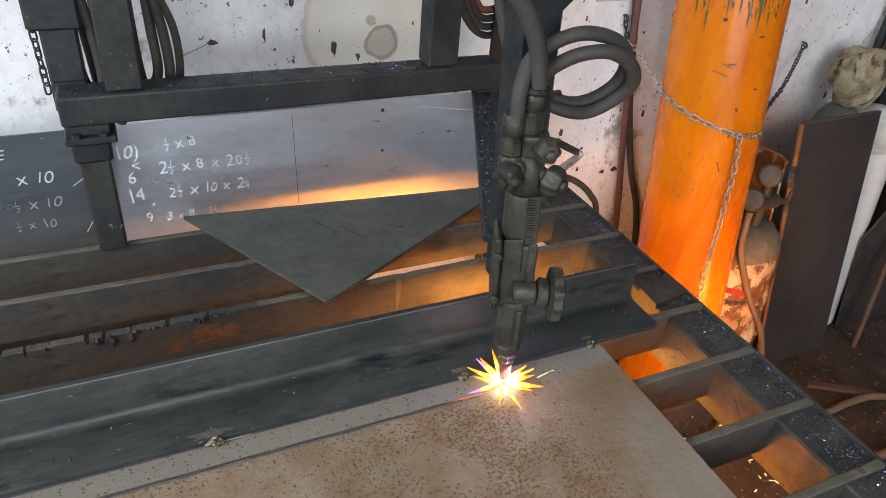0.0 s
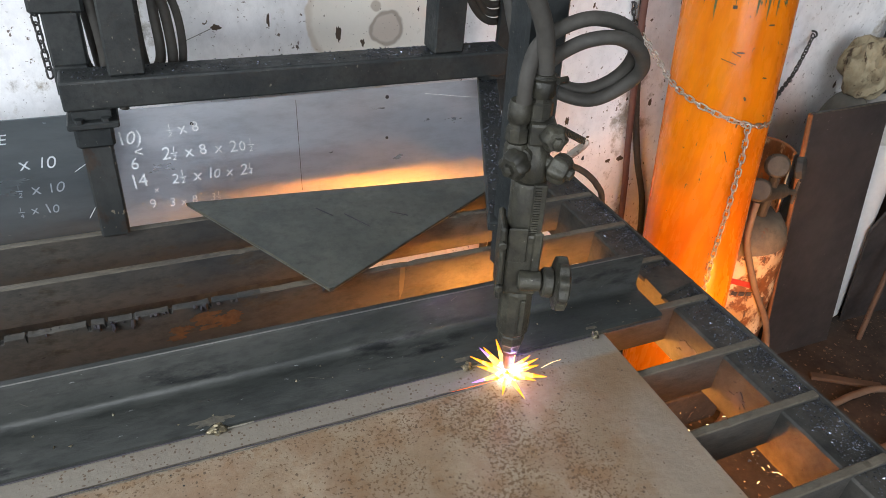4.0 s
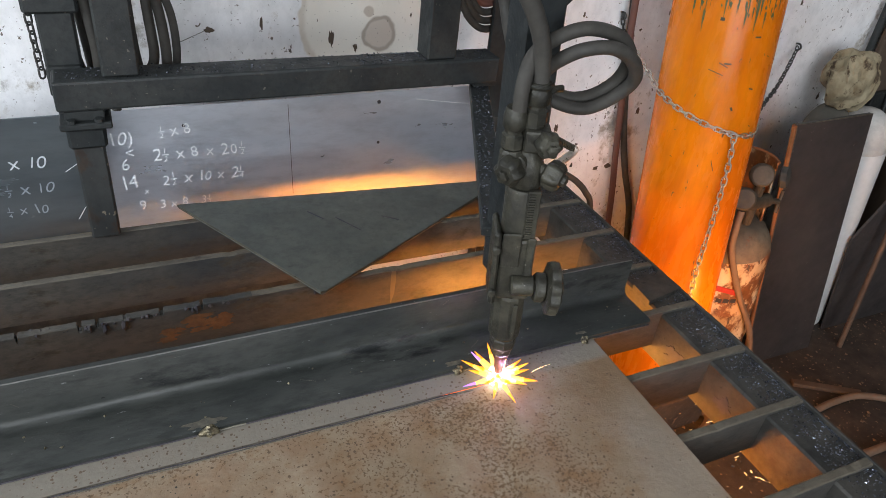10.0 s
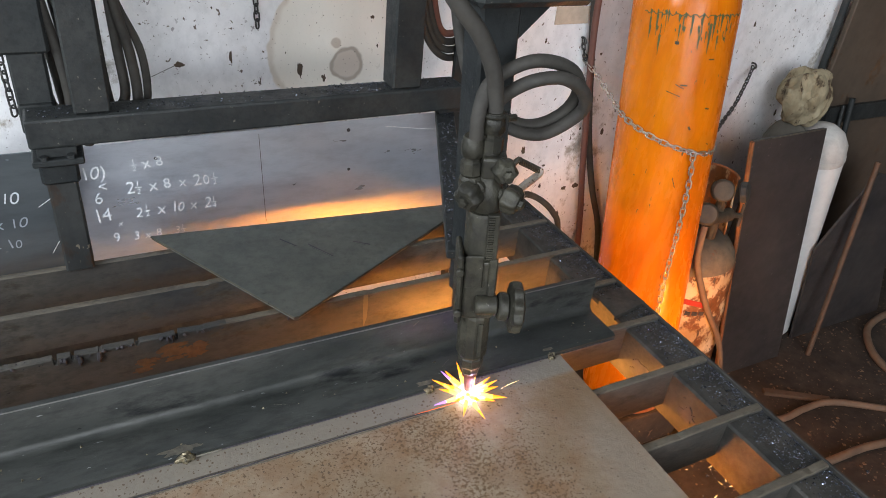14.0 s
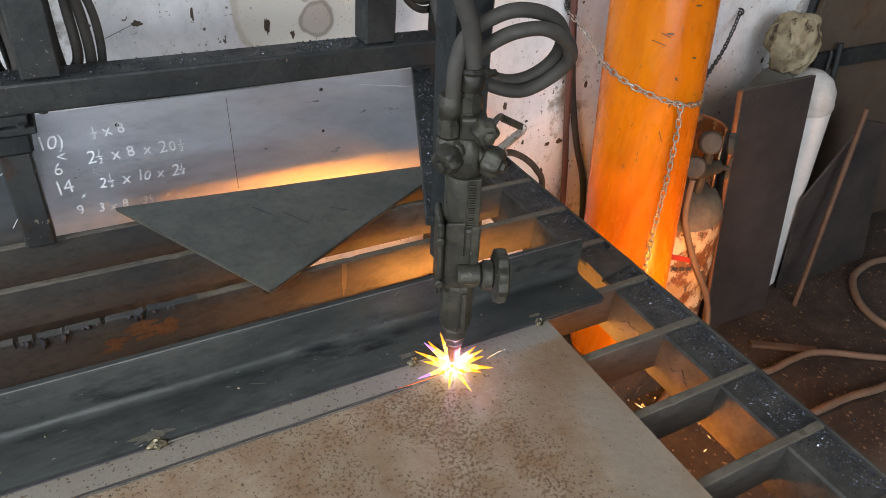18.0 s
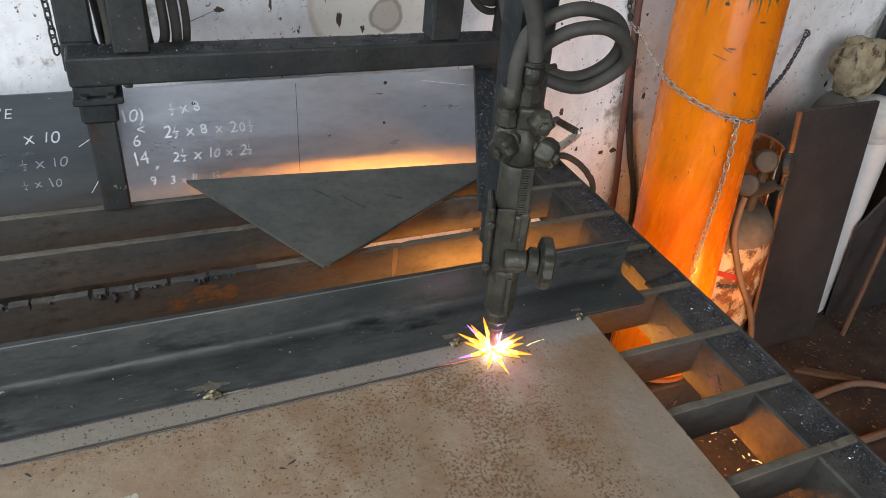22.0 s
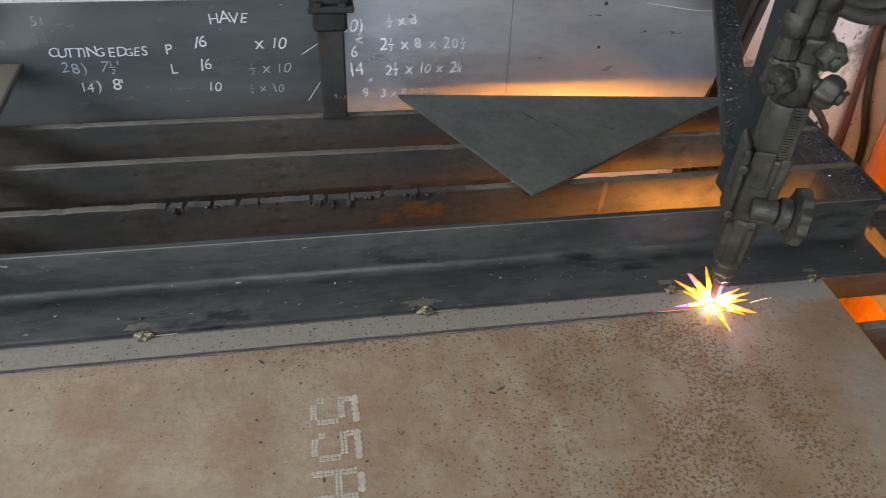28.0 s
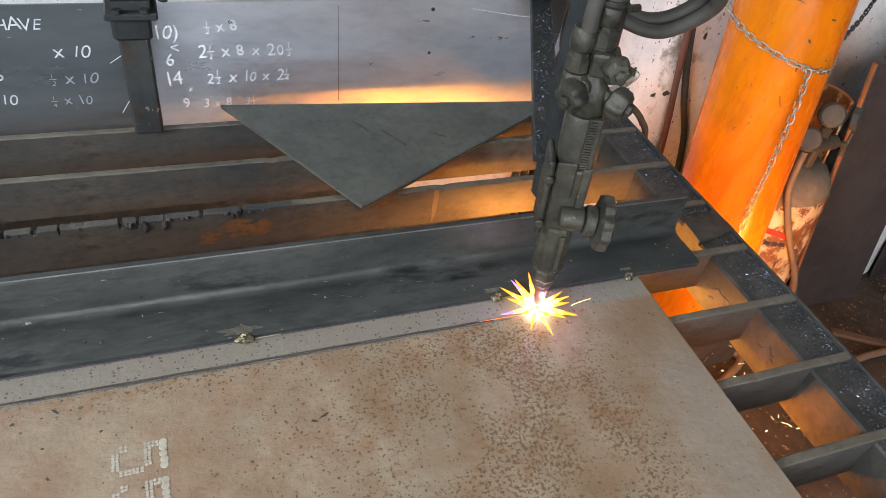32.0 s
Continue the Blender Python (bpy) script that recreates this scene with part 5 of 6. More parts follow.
part("bottle_body", lathe([(0.09, 0.0), (0.108, 0.012), (0.110, 0.05), (0.110, 0.20), (0.1125, 0.205), (0.1125, 0.212), (0.110, 0.217), (0.110, 0.30), (0.1125, 0.305), (0.1125, 0.312), (0.110, 0.317), (0.110, 0.465), (0.107, 0.4745)], 40, GAS), M_WHITERUST, small, "", True)
part("shoulder", lathe([(0.1075, 0.475), (0.103, 0.495), (0.087, 0.522), (0.055, 0.543), (0.03, 0.548)], 40, GAS), M_SHOULDER, small, "dark sooty shoulder", True)
collar = bmesh.new()
ring = [(0.072 * math.cos(a), 0.072 * math.sin(a)) for a in [math.radians(-35 + 250 * i / 24) for i in range(25)]]
inner = [(0.068 * math.cos(a), 0.068 * math.sin(a)) for a in [math.radians(-35 + 250 * i / 24) for i in range(25)]]
slab(ring + inner[::-1], 0.535, 0.70, collar, GAS)
part("collar", collar, M_WHITERUST, small, "rust-edged guard collar")
part("collar_rim", sweep([GAS @ Vector((x, y, 0.70)) for x, y in ring], 0.004, 8), M_RUSTEDGE, small, "rolled rusty rim", True)
part("label_band", box(-0.03, 0.03, -0.0012, 0.0006, -0.008, 0.008, 0.0004, m=GAS @ pose(0.111 * math.cos(math.radians(236)), 0.111 * math.sin(math.radians(236)), 0.395, 0, 12, 326)), M_RED, small, "red label stripe")
for i in range(3):
    part("label_bar", box(-0.007, 0.007, -0.0012, 0.0006, -0.006, 0.006, 0.0004, m=GAS @ pose(0.111 * math.cos(math.radians(232 + 9 * i)), 0.111 * math.sin(math.radians(232 + 9 * i)), 0.36, 0, 8, 322 + 9 * i)), M_INK, small, "dark bar of lettering")
reg = thing("valve_regulator", (0.78, 0.42, -0.13), "tarnished brass regulator with two round gauges on the bottle", "regulator")
V = Vector
REG_SHIFT = V((-0.03, 0.0, 0.008))
part("valve_block", rod((0.755, 0.405, -0.135), (0.845, 0.415, -0.142), 0.017, 16, cap=0.003), M_BRASS, reg, "", True)
part("valve_stem", rod((0.80, 0.415, -0.20), (0.80, 0.415, -0.10), 0.012, 12), M_BRASS, reg)
part("gauge", lathe([(0.022, -0.012), (0.0265, -0.008), (0.0265, 0.010), (0.022, 0.014)], 24, along((0.735, 0.395, -0.112), (0.62, 0.25, -0.03))), M_BRASS, reg, "dusty round gauge", True)
part("gauge", lathe([(0.022, -0.012), (0.0265, -0.008), (0.0265, 0.010), (0.022, 0.014)], 24, along((0.778, 0.405, -0.062), (0.65, 0.25, 0.02))), M_BRASS, reg, "dusty round gauge", True)
part("gauge_neck", rod((0.735, 0.395, -0.112), (0.76, 0.405, -0.135), 0.008, 10), M_BRASS, reg)
part("gauge_neck", rod((0.778, 0.405, -0.062), (0.80, 0.412, -0.11), 0.008, 10), M_BRASS, reg)
part("handwheel", lathe([(0.02, 0), (0.025, 0.004), (0.025, 0.016), (0.018, 0.02)], 48, along((0.835, 0.40, -0.072), (0.88, 0.33, -0.05)), None, 0.05, 8), M_RUBBER, reg, "black round handwheel", True)
part("adjusting_screw", rod((0.845, 0.41, -0.142), (0.872, 0.405, -0.146), 0.007, 10), M_BRASS, reg)
part("tee_handle", rod((0.868, 0.40, -0.172), (0.878, 0.408, -0.118), 0.0042, 8), M_BRASS, reg)
for ob in reg.children:
    ob.matrix_basis = Matrix.Translation(REG_SHIFT)
hose("bottle_hose", [(0.722, 0.40, -0.142), (0.718, 0.395, -0.18), (0.724, 0.385, -0.25), (0.775, 0.36, -0.37), (0.86, 0.35, -0.5), (0.90, 0.34, -0.62), (0.91, 0.33, FLOOR + 0.01)], 0.008, M_TANHOSE, "brown gas hose hanging from the bottle valve", "hoses")

leaner = thing("leaning_plate", (1.03, 0.40, FLOOR), "dark steel plate with a rusty edge leaning by the bottles", "steel plate")
bm = bmesh.new()
quad = [V((0.863, 0.450, 0.037)), V((1.118, 0.450, 0.043)), V((1.303, 0.43, FLOOR)), V((1.032, 0.43, FLOOR))]
back = [q + V((0.0, 0.012, 0.0)) for q in quad]
vs = [bm.verts.new(q) for q in quad + back]
for fidx in ((0, 1, 2, 3), (7, 6, 5, 4), (0, 4, 5, 1), (1, 5, 6, 2), (2, 6, 7, 3), (3, 7, 4, 0)):
    bm.faces.new([vs[i] for i in fidx])
bmesh.ops.recalc_face_normals(bm, faces=bm.faces)
bmesh.ops.bevel(bm, geom=list(bm.edges), offset=0.001, segments=1, affect="EDGES")
part("plate_face", bm, M_PLANKPLATE, leaner)
part("rusty_edge", rod(quad[0] + V((-0.002, 0.006, -0.002)), quad[3] + V((-0.002, 0.006, 0.003)), 0.0058, 8), M_RUSTEDGE, leaner, "bright orange rusty edge")
part("bright_edge", rod(quad[0] + V((0.004, -0.0005, 0.0015)), quad[1] + V((-0.004, -0.0005, 0.0015)), 0.0016, 6), M_TRIEDGE, leaner, "bright top edge")

grey = thing("gas_cylinder", (1.20, 0.60, FLOOR), "dusty grey gas cylinder behind the leaning plate", "gas cylinder", "gas cylinders")
GREY = pose(1.20, 0.60, FLOOR, 0, -1, 0)
part("cylinder_body", lathe([(0.055, 0), (0.062, 0.02), (0.062, 0.665), (0.059, 0.69), (0.05, 0.715), (0.038, 0.735), (0.022, 0.75)], 40, GREY), M_GREYCYL, grey, "", True)
part("valve_neck", lathe([(0.016, 0.7505), (0.016, 0.785), (0.011, 0.80)], 12, GREY), M_RUSTEDGE, grey, "orange valve neck", True)
bm = bmesh.new()
bmesh.ops.create_icosphere(bm, subdivisions=5, radius=1.0)
for v in bm.verts:
    p = v.co.copy()
    q = p + 0.45 * V((noise.noise(p * 1.3), noise.noise(p * 1.3 + V((5, 0, 0))), noise.noise(p * 1.3 + V((0, 7, 0)))))
    ridge = abs(noise.noise(V((q.x * 1.5, q.y * 1.5, q.z * 0.7)) + V((3, 1, 7))))
    crease = abs(noise.noise(V((q.x * 4.2, q.y * 4.2, q.z * 2.0)) + V((9, 2, 4))))
    fine_fold = abs(noise.noise(V((q.x * 9, q.y * 9, q.z * 4.5)) + V((1, 8, 2))))
    fold = 0.24 * noise.noise(q * 1.2) + 0.30 * (0.35 - ridge) - 0.11 * crease - 0.05 * fine_fold
    s = 1.06 + fold - 0.25 * max(0, p.z - 0.5) - 0.12 * max(0, -p.z - 0.3)
    if p.x < -0.55 and p.z > 0.1:
        s -= 0.22 * (0.3 + noise.noise(p * 3))
    v.co = V((p.x * 0.068, p.y * 0.058, p.z * 0.080)) * s
rag = part("crumpled_rag", bm, M_RAG, None, "", True)
rag.matrix_basis = pose(1.192, 0.590, 0.075, 0, 12, 0)
tagged(rag, "dirty beige rag bundled over a cylinder valve", "rag")

tank = thing("white_tank", (1.40, 0.56, FLOOR), "slim white painted cylinder with a scuffed dome top", "gas cylinder", "gas cylinders")
TANK = pose(1.405, 0.575, FLOOR, 0, -8, 0)
part("tank_body", lathe([(0.07, 0), (0.075, 0.01), (0.075, 0.6395)], 36, TANK), M_WHITE, tank, "", True)
part("weld_band", lathe([(0.076, 0.64), (0.0775, 0.645), (0.0775, 0.655), (0.0755, 0.6595)], 36, TANK), M_DUSTY, tank, "", True)
part("dome", lathe([(0.0755, 0.66), (0.073, 0.69), (0.058, 0.72), (0.035, 0.738), (0.01, 0.744)], 36, TANK), M_DUSTY, tank, "dusty grey-white dome", True)

brown = thing("rusty_sheet", (2.0, 0.66, FLOOR), "large rusty brown steel sheet standing against the wall", "steel sheet")
part("sheet_face", box(1.385, 2.75, 0.672, 0.690, FLOOR, 1.25, 0.002), M_RUSTSHEET, brown)
part("dark_band", box(1.42, 2.75, 0.655, 0.6715, -0.06, -0.008, 0.002), M_FRAME, brown, "dark flat bar across the sheet")
pole = part("steel_pole", rod((1.352, 0.675, FLOOR), (1.338, 0.675, 0.31), 0.010, 14), M_FRAME, None, "", True)
tagged(pole, "thin dark steel pole leaning on the wall", "pole")
wedge = part("dark_offcut", slab([(1.425, FLOOR), (1.88, FLOOR), (1.62, -0.18), (1.50, -0.15), (1.346, -0.39)], 0.0, 0.008, None, pose(0, 0.482, 0, 0, 0, 0) @ Matrix(((1, 0, 0, 0), (0, 0, 1, 0), (0, 1, 0, 0), (0, 0, 0, 1)))), M_PLANKPLATE)
tagged(wedge, "dark pointed steel offcut standing by the wall", "steel offcut")
for i, (a, b, rr) in enumerate((((1.408, 0.40, FLOOR), (1.445, 0.470, -0.1), 0.008), ((1.46, 0.50, FLOOR), (1.44, 0.64, -0.05), 0.007), ((1.49, 0.52, FLOOR), (1.50, 0.65, 0.02), 0.009), ((1.44, 0.53, FLOOR), (1.47, 0.65, 0.0), 0.006))):
    ob = part("steel_rod", rod(a, b, rr, 10), M_BLANK if i == 0 else M_FRAME, None, "", True)
    tagged(ob, "thin brown stick leaning on the wall" if i == 0 else "thin dark steel rod leaning on the wall", "rod", "leaning rods")


# ---- chains ----
def link_mesh(name, length, width, wire, material):
    pts = []
    half, rr = length / 2 - width / 2, width / 2
    for i in range(7):
        a = -math.pi / 2 + math.pi * i / 6
        pts.append(V((half + rr * math.cos(a), rr * math.sin(a), 0)))
    for i in range(7):
        a = math.pi / 2 + math.pi * i / 6
        pts.append(V((-half + rr * math.cos(a), rr * math.sin(a), 0)))
    bm = sweep(pts, wire, 6, closed=True)
    me = bpy.data.meshes.new(name)
    for f in bm.faces:
        f.smooth = True
    bm.to_mesh(me)
    bm.free()
    me.materials.append(material)
    return me


LINK = link_mesh("chain_link", 0.0205, 0.0102, 0.0017, M_CHAIN)
LINK_DARK = link_mesh("chain_link", 0.0175, 0.0092, 0.0016, M_DARKCHAIN)


def chain(label, lines, mesh, at, pitch=0.0132):
    top = thing("chain", at, label, "chain", "chains")
    for points in lines:
        line = spline(points, 24)
        need, k, run = 0.0, 0, 0.0
        for a, b in zip(line, line[1:]):
            d = (b - a).length
            while d > 0 and need <= run + d:
                p = a + (b - a) * ((need - run) / d)
                m = Matrix.Translation(p) @ (b - a).normalized().to_track_quat("X", "Z").to_matrix().to_4x4() @ pose(0, 0, 0, 45 + 90 * (k % 2) + 9 * math.sin(k * 1.9), 0, 0)
                share("link", mesh, m, top)
                k, need = k + 1, need + pitch
            run += d
    return top


chain("bright zinc chain tied round the orange cylinder", [
    [(0.505, 0.69, 0.178), (0.500, 0.62, 0.155), (0.492, 0.535, 0.121), (0.483, 0.49, 0.114), (0.490, 0.443, 0.105), (0.510, 0.410, 0.096), (0.536, 0.386, 0.088), (0.568, 0.370, 0.080)],
    [(0.572, 0.368, 0.078), (0.62, 0.372, 0.072), (0.68, 0.412, 0.062), (0.777, 0.50, 0.045)],
    [(0.571, 0.366, 0.072), (0.573, 0.357, 0.012), (0.567, 0.343, -0.101), (0.558, 0.331, -0.208), (0.555, 0.322, -0.279), (0.553, 0.312, -0.38)]], LINK, (0.54, 0.34, 0.09), 0.0155)
chain("dark grimy chain running from the orange cylinder to a wall hook", [[(0.782, 0.504, 0.045), (0.86, 0.555, 0.050), (0.945, 0.605, 0.066), (1.03, 0.66, 0.10), (1.077, 0.692, 0.128)]], LINK_DARK, (0.93, 0.60, 0.066), 0.0138)
chain("short black chain hanging from a wall hook", [[(-0.252, 0.692, 0.42), (-0.251, 0.691, 0.35), (-0.249, 0.691, 0.285)]], LINK_DARK, (-0.25, 0.69, 0.42))
chain("short black chain on a wall stud", [[(0.488, 0.692, 0.224), (0.494, 0.69, 0.20), (0.505, 0.69, 0.178)]], LINK_DARK, (0.488, 0.69, 0.224))
chain("black chain hanging beside the machine column", [[(-0.653, 0.575, 0.60), (-0.650, 0.575, 0.40), (-0.645, 0.575, 0.195)]], LINK_DARK, (-0.653, 0.575, 0.6))
for q in ((1.077, 0.7, 0.132), (0.488, 0.7, 0.226), (-0.252, 0.7, 0.425), (0.505, 0.7, 0.178)):
    hk = part("wall_hook", sweep(spline([(q[0], q[1], q[2] + 0.004), (q[0], q[1] - 0.012, q[2] + 0.005), (q[0], q[1] - 0.018, q[2] - 0.003), (q[0], q[1] - 0.012, q[2] - 0.009)]), 0.0025, 6), M_DARKCHAIN, None, "", True)
    tagged(hk, "small bent steel hook in the wall", "hook", "wall hooks")

# ---- damage on the wall ----
WALL_NORTH = bpy.data.objects["wall_north"]
FACE = Matrix(((1, 0, 0, 0), (0, 0, 1, 0), (0, 1, 0, 0), (0, 0, 0, 1)))


def chip(x, z, w, h, seed, material, label):
    rim = []
    for i in range(18):
        g = i / 18 * 2 * math.pi
        k = 1 + 0.55 * noise.noise((2 * math.cos(g) + seed, 2 * math.sin(g), 1.5)) + 0.4 * noise.noise((5 * math.cos(g), 5 * math.sin(g) + seed, 4.5))
        rim.append((x + w * k * math.cos(g), z + h * k * math.sin(g)))
    part("plaster_chip", slab(rim, WALL - 0.0008, WALL - 0.0001, None, FACE), material, WALL_NORTH, label)


wr = random.Random(61)
for x, z, w, h in ((0.521, -0.161, 0.007, 0.0045), (0.557, -0.159, 0.009, 0.006), (-0.389, 0.219, 0.008, 0.005), (-0.298, 0.228, 0.003, 0.012), (-0.171, 0.196, 0.005, 0.014), (1.0, -0.10, 0.006, 0.004), (0.317, -0.178, 0.006, 0.004)):
    chip(x, z, w, h, x * 37, M_RUSTSHEET, "dark brown chip in the whitewash")
for i in range(200):
    x, z = wr.uniform(-0.62, 1.3), wr.uniform(-0.30, 0.55)
    w = 0.0008 + 0.0045 * wr.random() ** 4
    chip(x, z, w, w * wr.uniform(0.5, 2.2), i * 3.7, M_RUSTSHEET if i % 3 else M_PLANKPLATE, "small dark chip in the whitewash")
card = part("wall_card", box(0.404, 0.494, WALL - 0.004, WALL - 0.0005, 0.262, 0.300, 0.0008), M_CARD)
tagged(card, "faded tan card fixed to the whitewashed wall", "card")
part("scratch", rod((-0.447, WALL - 0.0003, 0.196), (-0.393, WALL - 0.0003, 0.219), 0.0005, 4), M_PLANKPLATE, WALL_NORTH, "thin dark scratch")

# ---- hoses and cables on the wall and behind the machine ----
hose("wall_hose", [(0.487, 0.672, 0.65), (0.49, 0.672, 0.40), (0.497, 0.672, 0.25), (0.52, 0.672, 0.08), (0.548, 0.672, -0.10), (0.575, 0.672, -0.25), (0.60, 0.672, -0.45), (0.62, 0.672, FLOOR + 0.01)], 0.0078, M_COPPERHOSE, "red-brown hose hanging down the wall")
hose("wall_cable", [(0.472, 0.682, 0.65), (0.480, 0.682, 0.40), (0.51, 0.682, 0.2), (0.551, 0.682, 0.0), (0.60, 0.682, -0.16), (0.655, 0.682, -0.30), (0.69, 0.682, -0.5), (0.70, 0.682, FLOOR + 0.01)], 0.0082, M_RUBBER, "black cable hanging down the wall", "cables")
for i, (x0, x1, zb) in enumerate(((-0.505, -0.478, 0.245), (-0.515, -0.462, 0.235), (-0.495, -0.492, 0.25), (-0.585, -0.545, 0.255), (-0.592, -0.57, 0.25))):
    y = 0.515 + 0.018 * (i % 4)
    hose("machine_cable", [(x0, y, 0.75), (x0 + 0.006, y, 0.50), ((x0 + x1) / 2, y, 0.38), (x1, y, 0.30), (x1 + 0.002, y, 0.23), (x1 - 0.012, y, 0.206), (x1 - 0.035, y + 0.008, 0.20), (x1 - 0.052, y + 0.014, 0.225), (x1 - 0.056, y + 0.016, 0.40), (x1 - 0.056, y + 0.016, 0.75)], 0.0075 if i != 1 else 0.006, M_RUBBER, "black machine cable hanging behind the frame post", "cables")
for i, (x0, x1) in enumerate(((-0.575, -0.556), (-0.60, -0.58), (-0.566, -0.55), (-0.555, -0.535))):
    y = 0.585 + 0.018 * i
    hose("machine_cable", [(x0, y, 0.75), (x0 - 0.004, y, 0.5), ((x0 + x1) / 2, y, 0.36), (x1, y, 0.24), (x1 + 0.004, y, 0.16), (x1 + 0.002, y, 0.135)], 0.0075, M_RUBBER if i != 2 else M_TANHOSE, "cable hanging behind the machine column", "cables")
for i in range(4):
    hose("machine_cable", [(-0.045 + 0.01 * i, 0.52, 0.62), (-0.028 + 0.009 * i, 0.52, 0.42 + 0.01 * i), (0.0 + 0.006 * i, 0.522, 0.315 + 0.012 * i), (0.04, 0.524, 0.266 + 0.014 * i), (0.085, 0.528, 0.27 + 0.014 * i), (0.12, 0.53, 0.33), (0.13, 0.53, 0.6)], 0.0062, M_COPPERHOSE if i == 3 else M_RUBBER, "looped machine cable behind the cross beam", "cables")
for i in range(3):
    x = 0.155 + 0.022 * i
    hose("machine_cable", [(x + 0.03, 0.60, 0.65), (x + 0.018, 0.60, 0.35), (x + 0.004, 0.60, 0.15), (x - 0.004, 0.615, -0.05), (x, 0.63, -0.35), (x, 0.64, FLOOR + 0.01)], 0.009, M_RUBBER, "black cable hanging down behind the table", "cables")

# ---- loose things on the floor ----
hose("floor_hose", [(0.92, 0.26, FLOOR + 0.012), (1.06, 0.217, FLOOR + 0.012), (1.17, 0.22, FLOOR + 0.012), (1.28, 0.206, FLOOR + 0.012), (1.45, 0.104, FLOOR + 0.012), (1.7, -0.02, FLOOR + 0.012)], 0.010, M_TANHOSE, "tan hose snaking over the dirt floor")
hose("floor_hose", [(0.80, 0.06, FLOOR + 0.013), (1.058, 0.053, FLOOR + 0.013), (1.196, 0.049, FLOOR + 0.013), (1.345, 0.032, FLOOR + 0.013), (1.6, 0.05, FLOOR + 0.013)], 0.011, M_TANHOSE, "tan hose snaking over the dirt floor")
hose("floor_hose", [(2.1, 0.36, FLOOR + 0.013), (1.942, 0.432, FLOOR + 0.013), (1.828, 0.44, FLOOR + 0.013), (1.70, 0.40, FLOOR + 0.013), (1.60, 0.29, FLOOR + 0.013), (1.60, 0.17, FLOOR + 0.013), (1.75, 0.10, FLOOR + 0.013)], 0.012, M_TANHOSE, "coiled tan hose on the dirt floor")
hose("floor_hose", [(0.40, 0.44, FLOOR + 0.012), (0.61, 0.418, FLOOR + 0.012), (0.73, 0.345, FLOOR + 0.012), (0.76, 0.29, FLOOR + 0.012), (0.6, 0.22, FLOOR + 0.012), (0.5, 0.2, FLOOR + 0.012)], 0.010, M_TANHOSE, "tan hose on the floor under the table")
lath = part("wood_lath", box(-0.10, 0.10, -0.013, 0.013, 0, 0.012, 0.003, m=pose(1.2, 0.272, FLOOR, 0, 0, -32)), M_WOOD)
tagged(lath, "weathered strip of wood on the dirt floor", "wood strip")
shards("floor_scraps", 1500, lambda r: (r.uniform(0.3, 2.4), r.uniform(-0.5, 0.64), FLOOR), 0.005, M_DEBRIS, None, "scattered chips and scraps on the floor", 41, 0.4)
shards("floor_chips", 700, lambda r: (r.uniform(-2.2, -1.0), r.uniform(-0.4, 0.64), FLOOR + 0.004), 0.0035, M_SPECK, None, "pale chips on the concrete", 42, 0.4)
shards("floor_slag", 900, lambda r: (r.gauss(0.1, 0.35), r.gauss(0.1, 0.25), FLOOR), 0.006, M_GRIT, None, "dark slag under the cutting table", 43, 0.5)
plate2 = part("floor_plate", slab([(-1.80, 0.30), (-1.50, 0.29), (-1.49, 0.47), (-1.79, 0.47)], FLOOR + 0.0045, FLOOR + 0.012), M_STRAP)
tagged(plate2, "rusty brown steel plate on the concrete floor", "steel plate")
disc = part("round_blank", lathe([(0.075, 0), (0.077, 0.002), (0.077, 0.011), (0.075, 0.013)], 36, pose(-1.505, 0.372, FLOOR + 0.0125)), M_BLANK, None, "", True)
tagged(disc, "round brown steel blank lying on a plate", "steel disc")
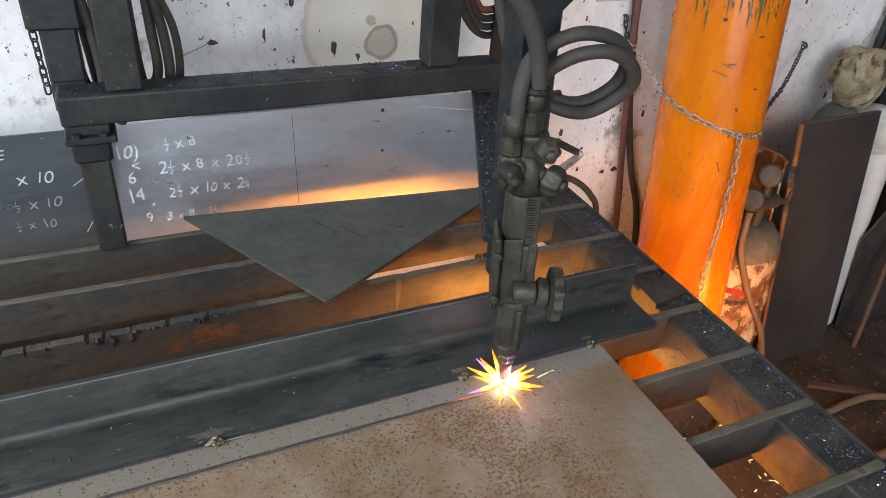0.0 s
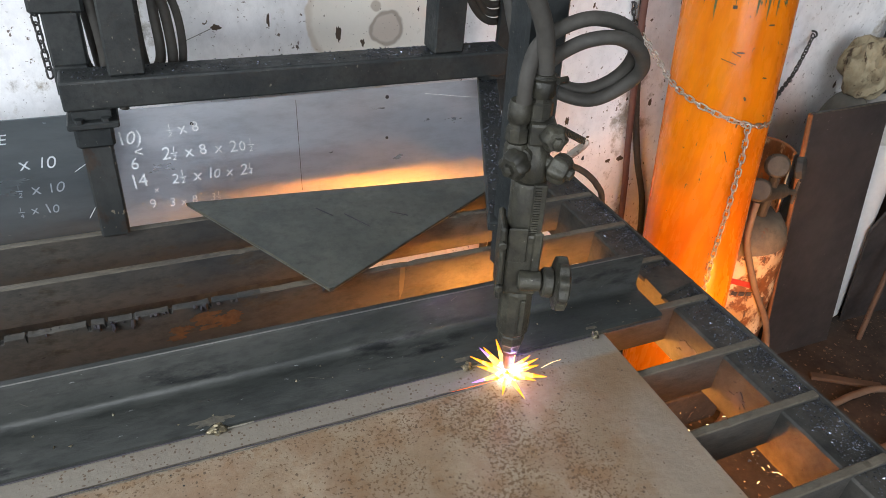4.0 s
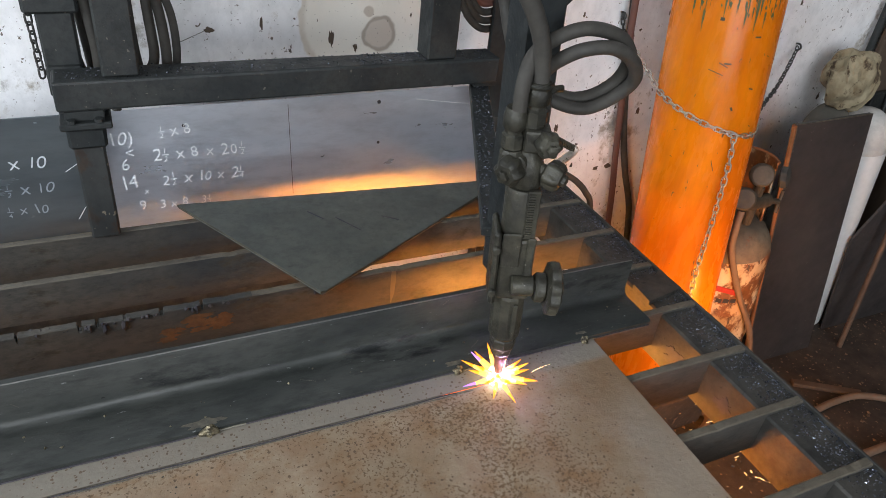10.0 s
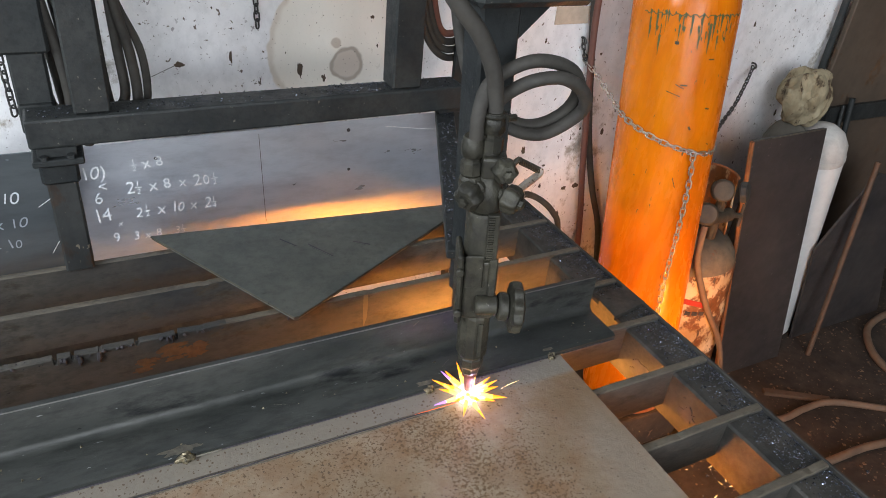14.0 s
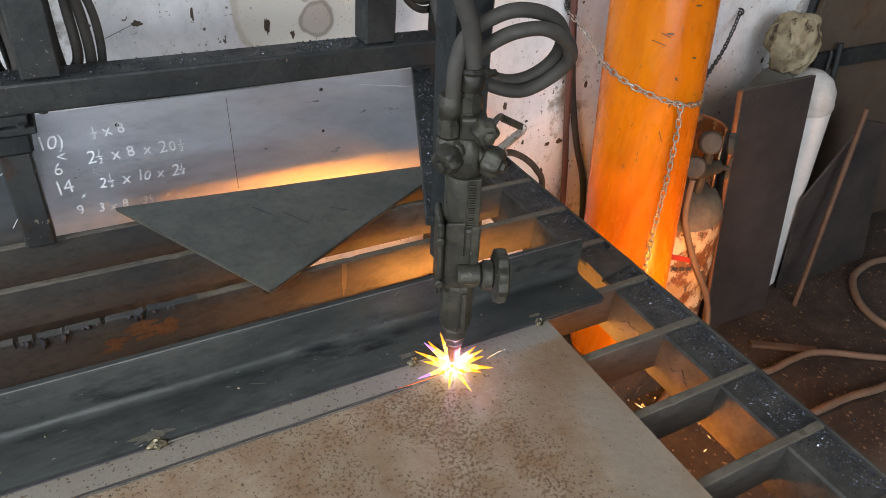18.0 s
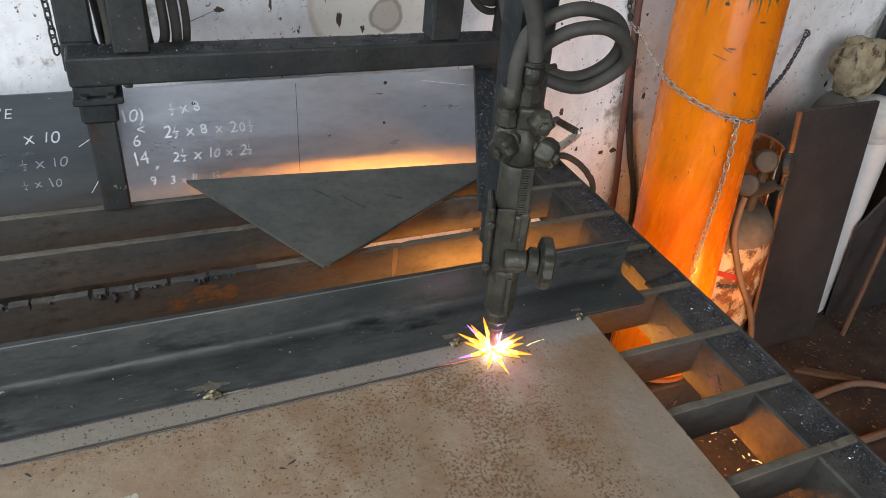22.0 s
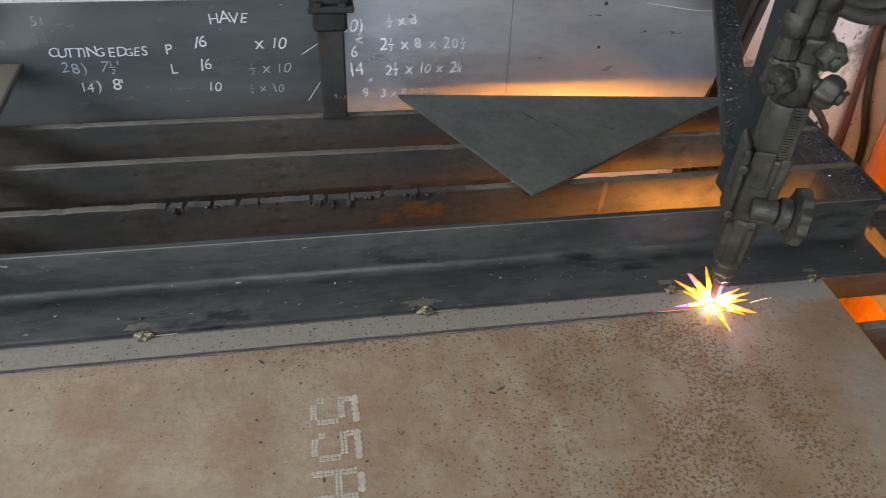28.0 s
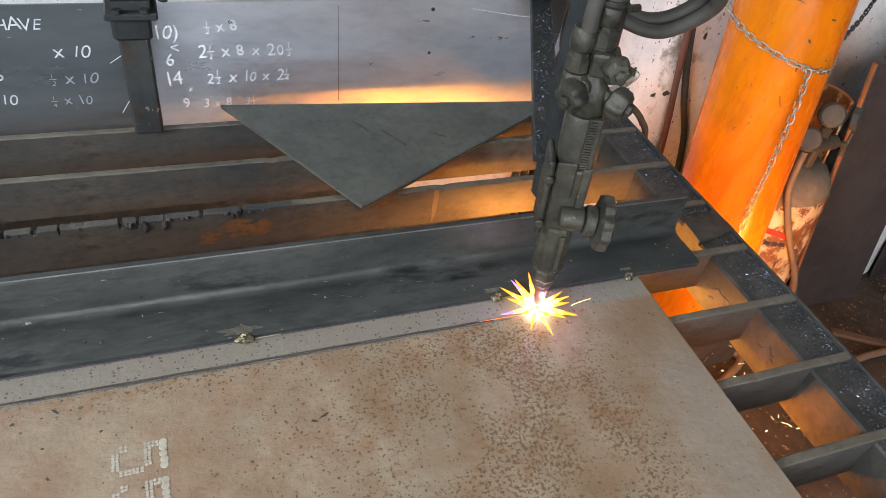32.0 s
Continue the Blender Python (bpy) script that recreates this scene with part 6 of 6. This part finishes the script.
for i in range(11):
    x = -1.82 + 0.052 * i
    w = 0.004 if i % 4 == 0 else 0.010 + 0.012 * ((i * 7) % 3)
    ob = part("bar_stock", box(-w, w, -0.004, 0.004, 0, 0.62, 0.001, m=pose(x, 0.40 + 0.012 * (i % 3), FLOOR + 0.006, -19, 3 * (i % 3 - 1), 0)), (M_DUSTY, M_PLANKPLATE, M_RUSTSHEET, M_FRAME)[i % 4])
    tagged(ob, ("white painted", "dark steel", "rusty brown steel", "black steel")[i % 4] + " strip stored leaning under the table", "bar stock", "stored strips")
post = part("steel_stanchion", box(-1.80, -1.575, 0.60, 0.66, FLOOR, 1.2, 0.004, m=None), M_SCALE)
tagged(post, "dark steel plate column standing by the wall", "column")
edge = part("white_strip", box(-1.668, -1.655, 0.52, 0.525, FLOOR, -0.05, 0.001), M_WHITE)
tagged(edge, "narrow white strip leaning by the dark column", "strip")

# sparks under the table, and the jet of glowing metal below the cut
jet = thing("spark_jet", (FLAME.x, FLAME.y, -0.3), "jet of glowing sparks falling below the cut", "sparks", kind="stuff")
rr = random.Random(77)


def streaks(name, count, place, way, length, thick, parent):
    bm = bmesh.new()
    for _ in range(count):
        p, d = V(place(rr)), V(way(rr)).normalized()
        rod(p, p + d * length * (0.15 + 1.5 * rr.random() ** 1.6), thick * rr.uniform(0.4, 1.3), 5, bm)
    return part(name, bm, M_SPARK, parent, "glowing spark streaks", kind="stuff")


streaks("sparks", 60, lambda r: (r.gauss(0.68, 0.09), r.gauss(0.20, 0.11), FLOOR + 0.012 + r.random() * 0.10), lambda r: (r.gauss(0, 1), r.gauss(0, 1), r.gauss(0, 0.25)), 0.012, 0.0005, jet)
streaks("sparks", 26, lambda r: (FLAME.x + r.gauss(0, 0.006), FLAME.y + r.gauss(0, 0.006), r.uniform(-0.3, -0.02)), lambda r: (r.gauss(0, 0.07), r.gauss(0, 0.07), -1), 0.05, 0.0012, jet)
trails = bmesh.new()
for a, b, w in (((0.048, -0.004, 0.004), (0.080, 0.002, 0.009), 0.00022), ((0.125, -0.034, -0.02), (0.20, -0.075, -0.05), 0.0004)):
    sweep([FLAME + V(a) + (V(b) - V(a)) * u - V((0, 0, 0.006 * u * u)) for u in (0.0, 0.35, 0.7, 1.0)], w, 5, trails, taper=lambda u: 0.35 + 0.65 * math.sin(math.pi * min(1.0, u + 0.2)))
part("spark_trails", trails, M_SPARK, jet, "thin glowing spark trails", kind="stuff")
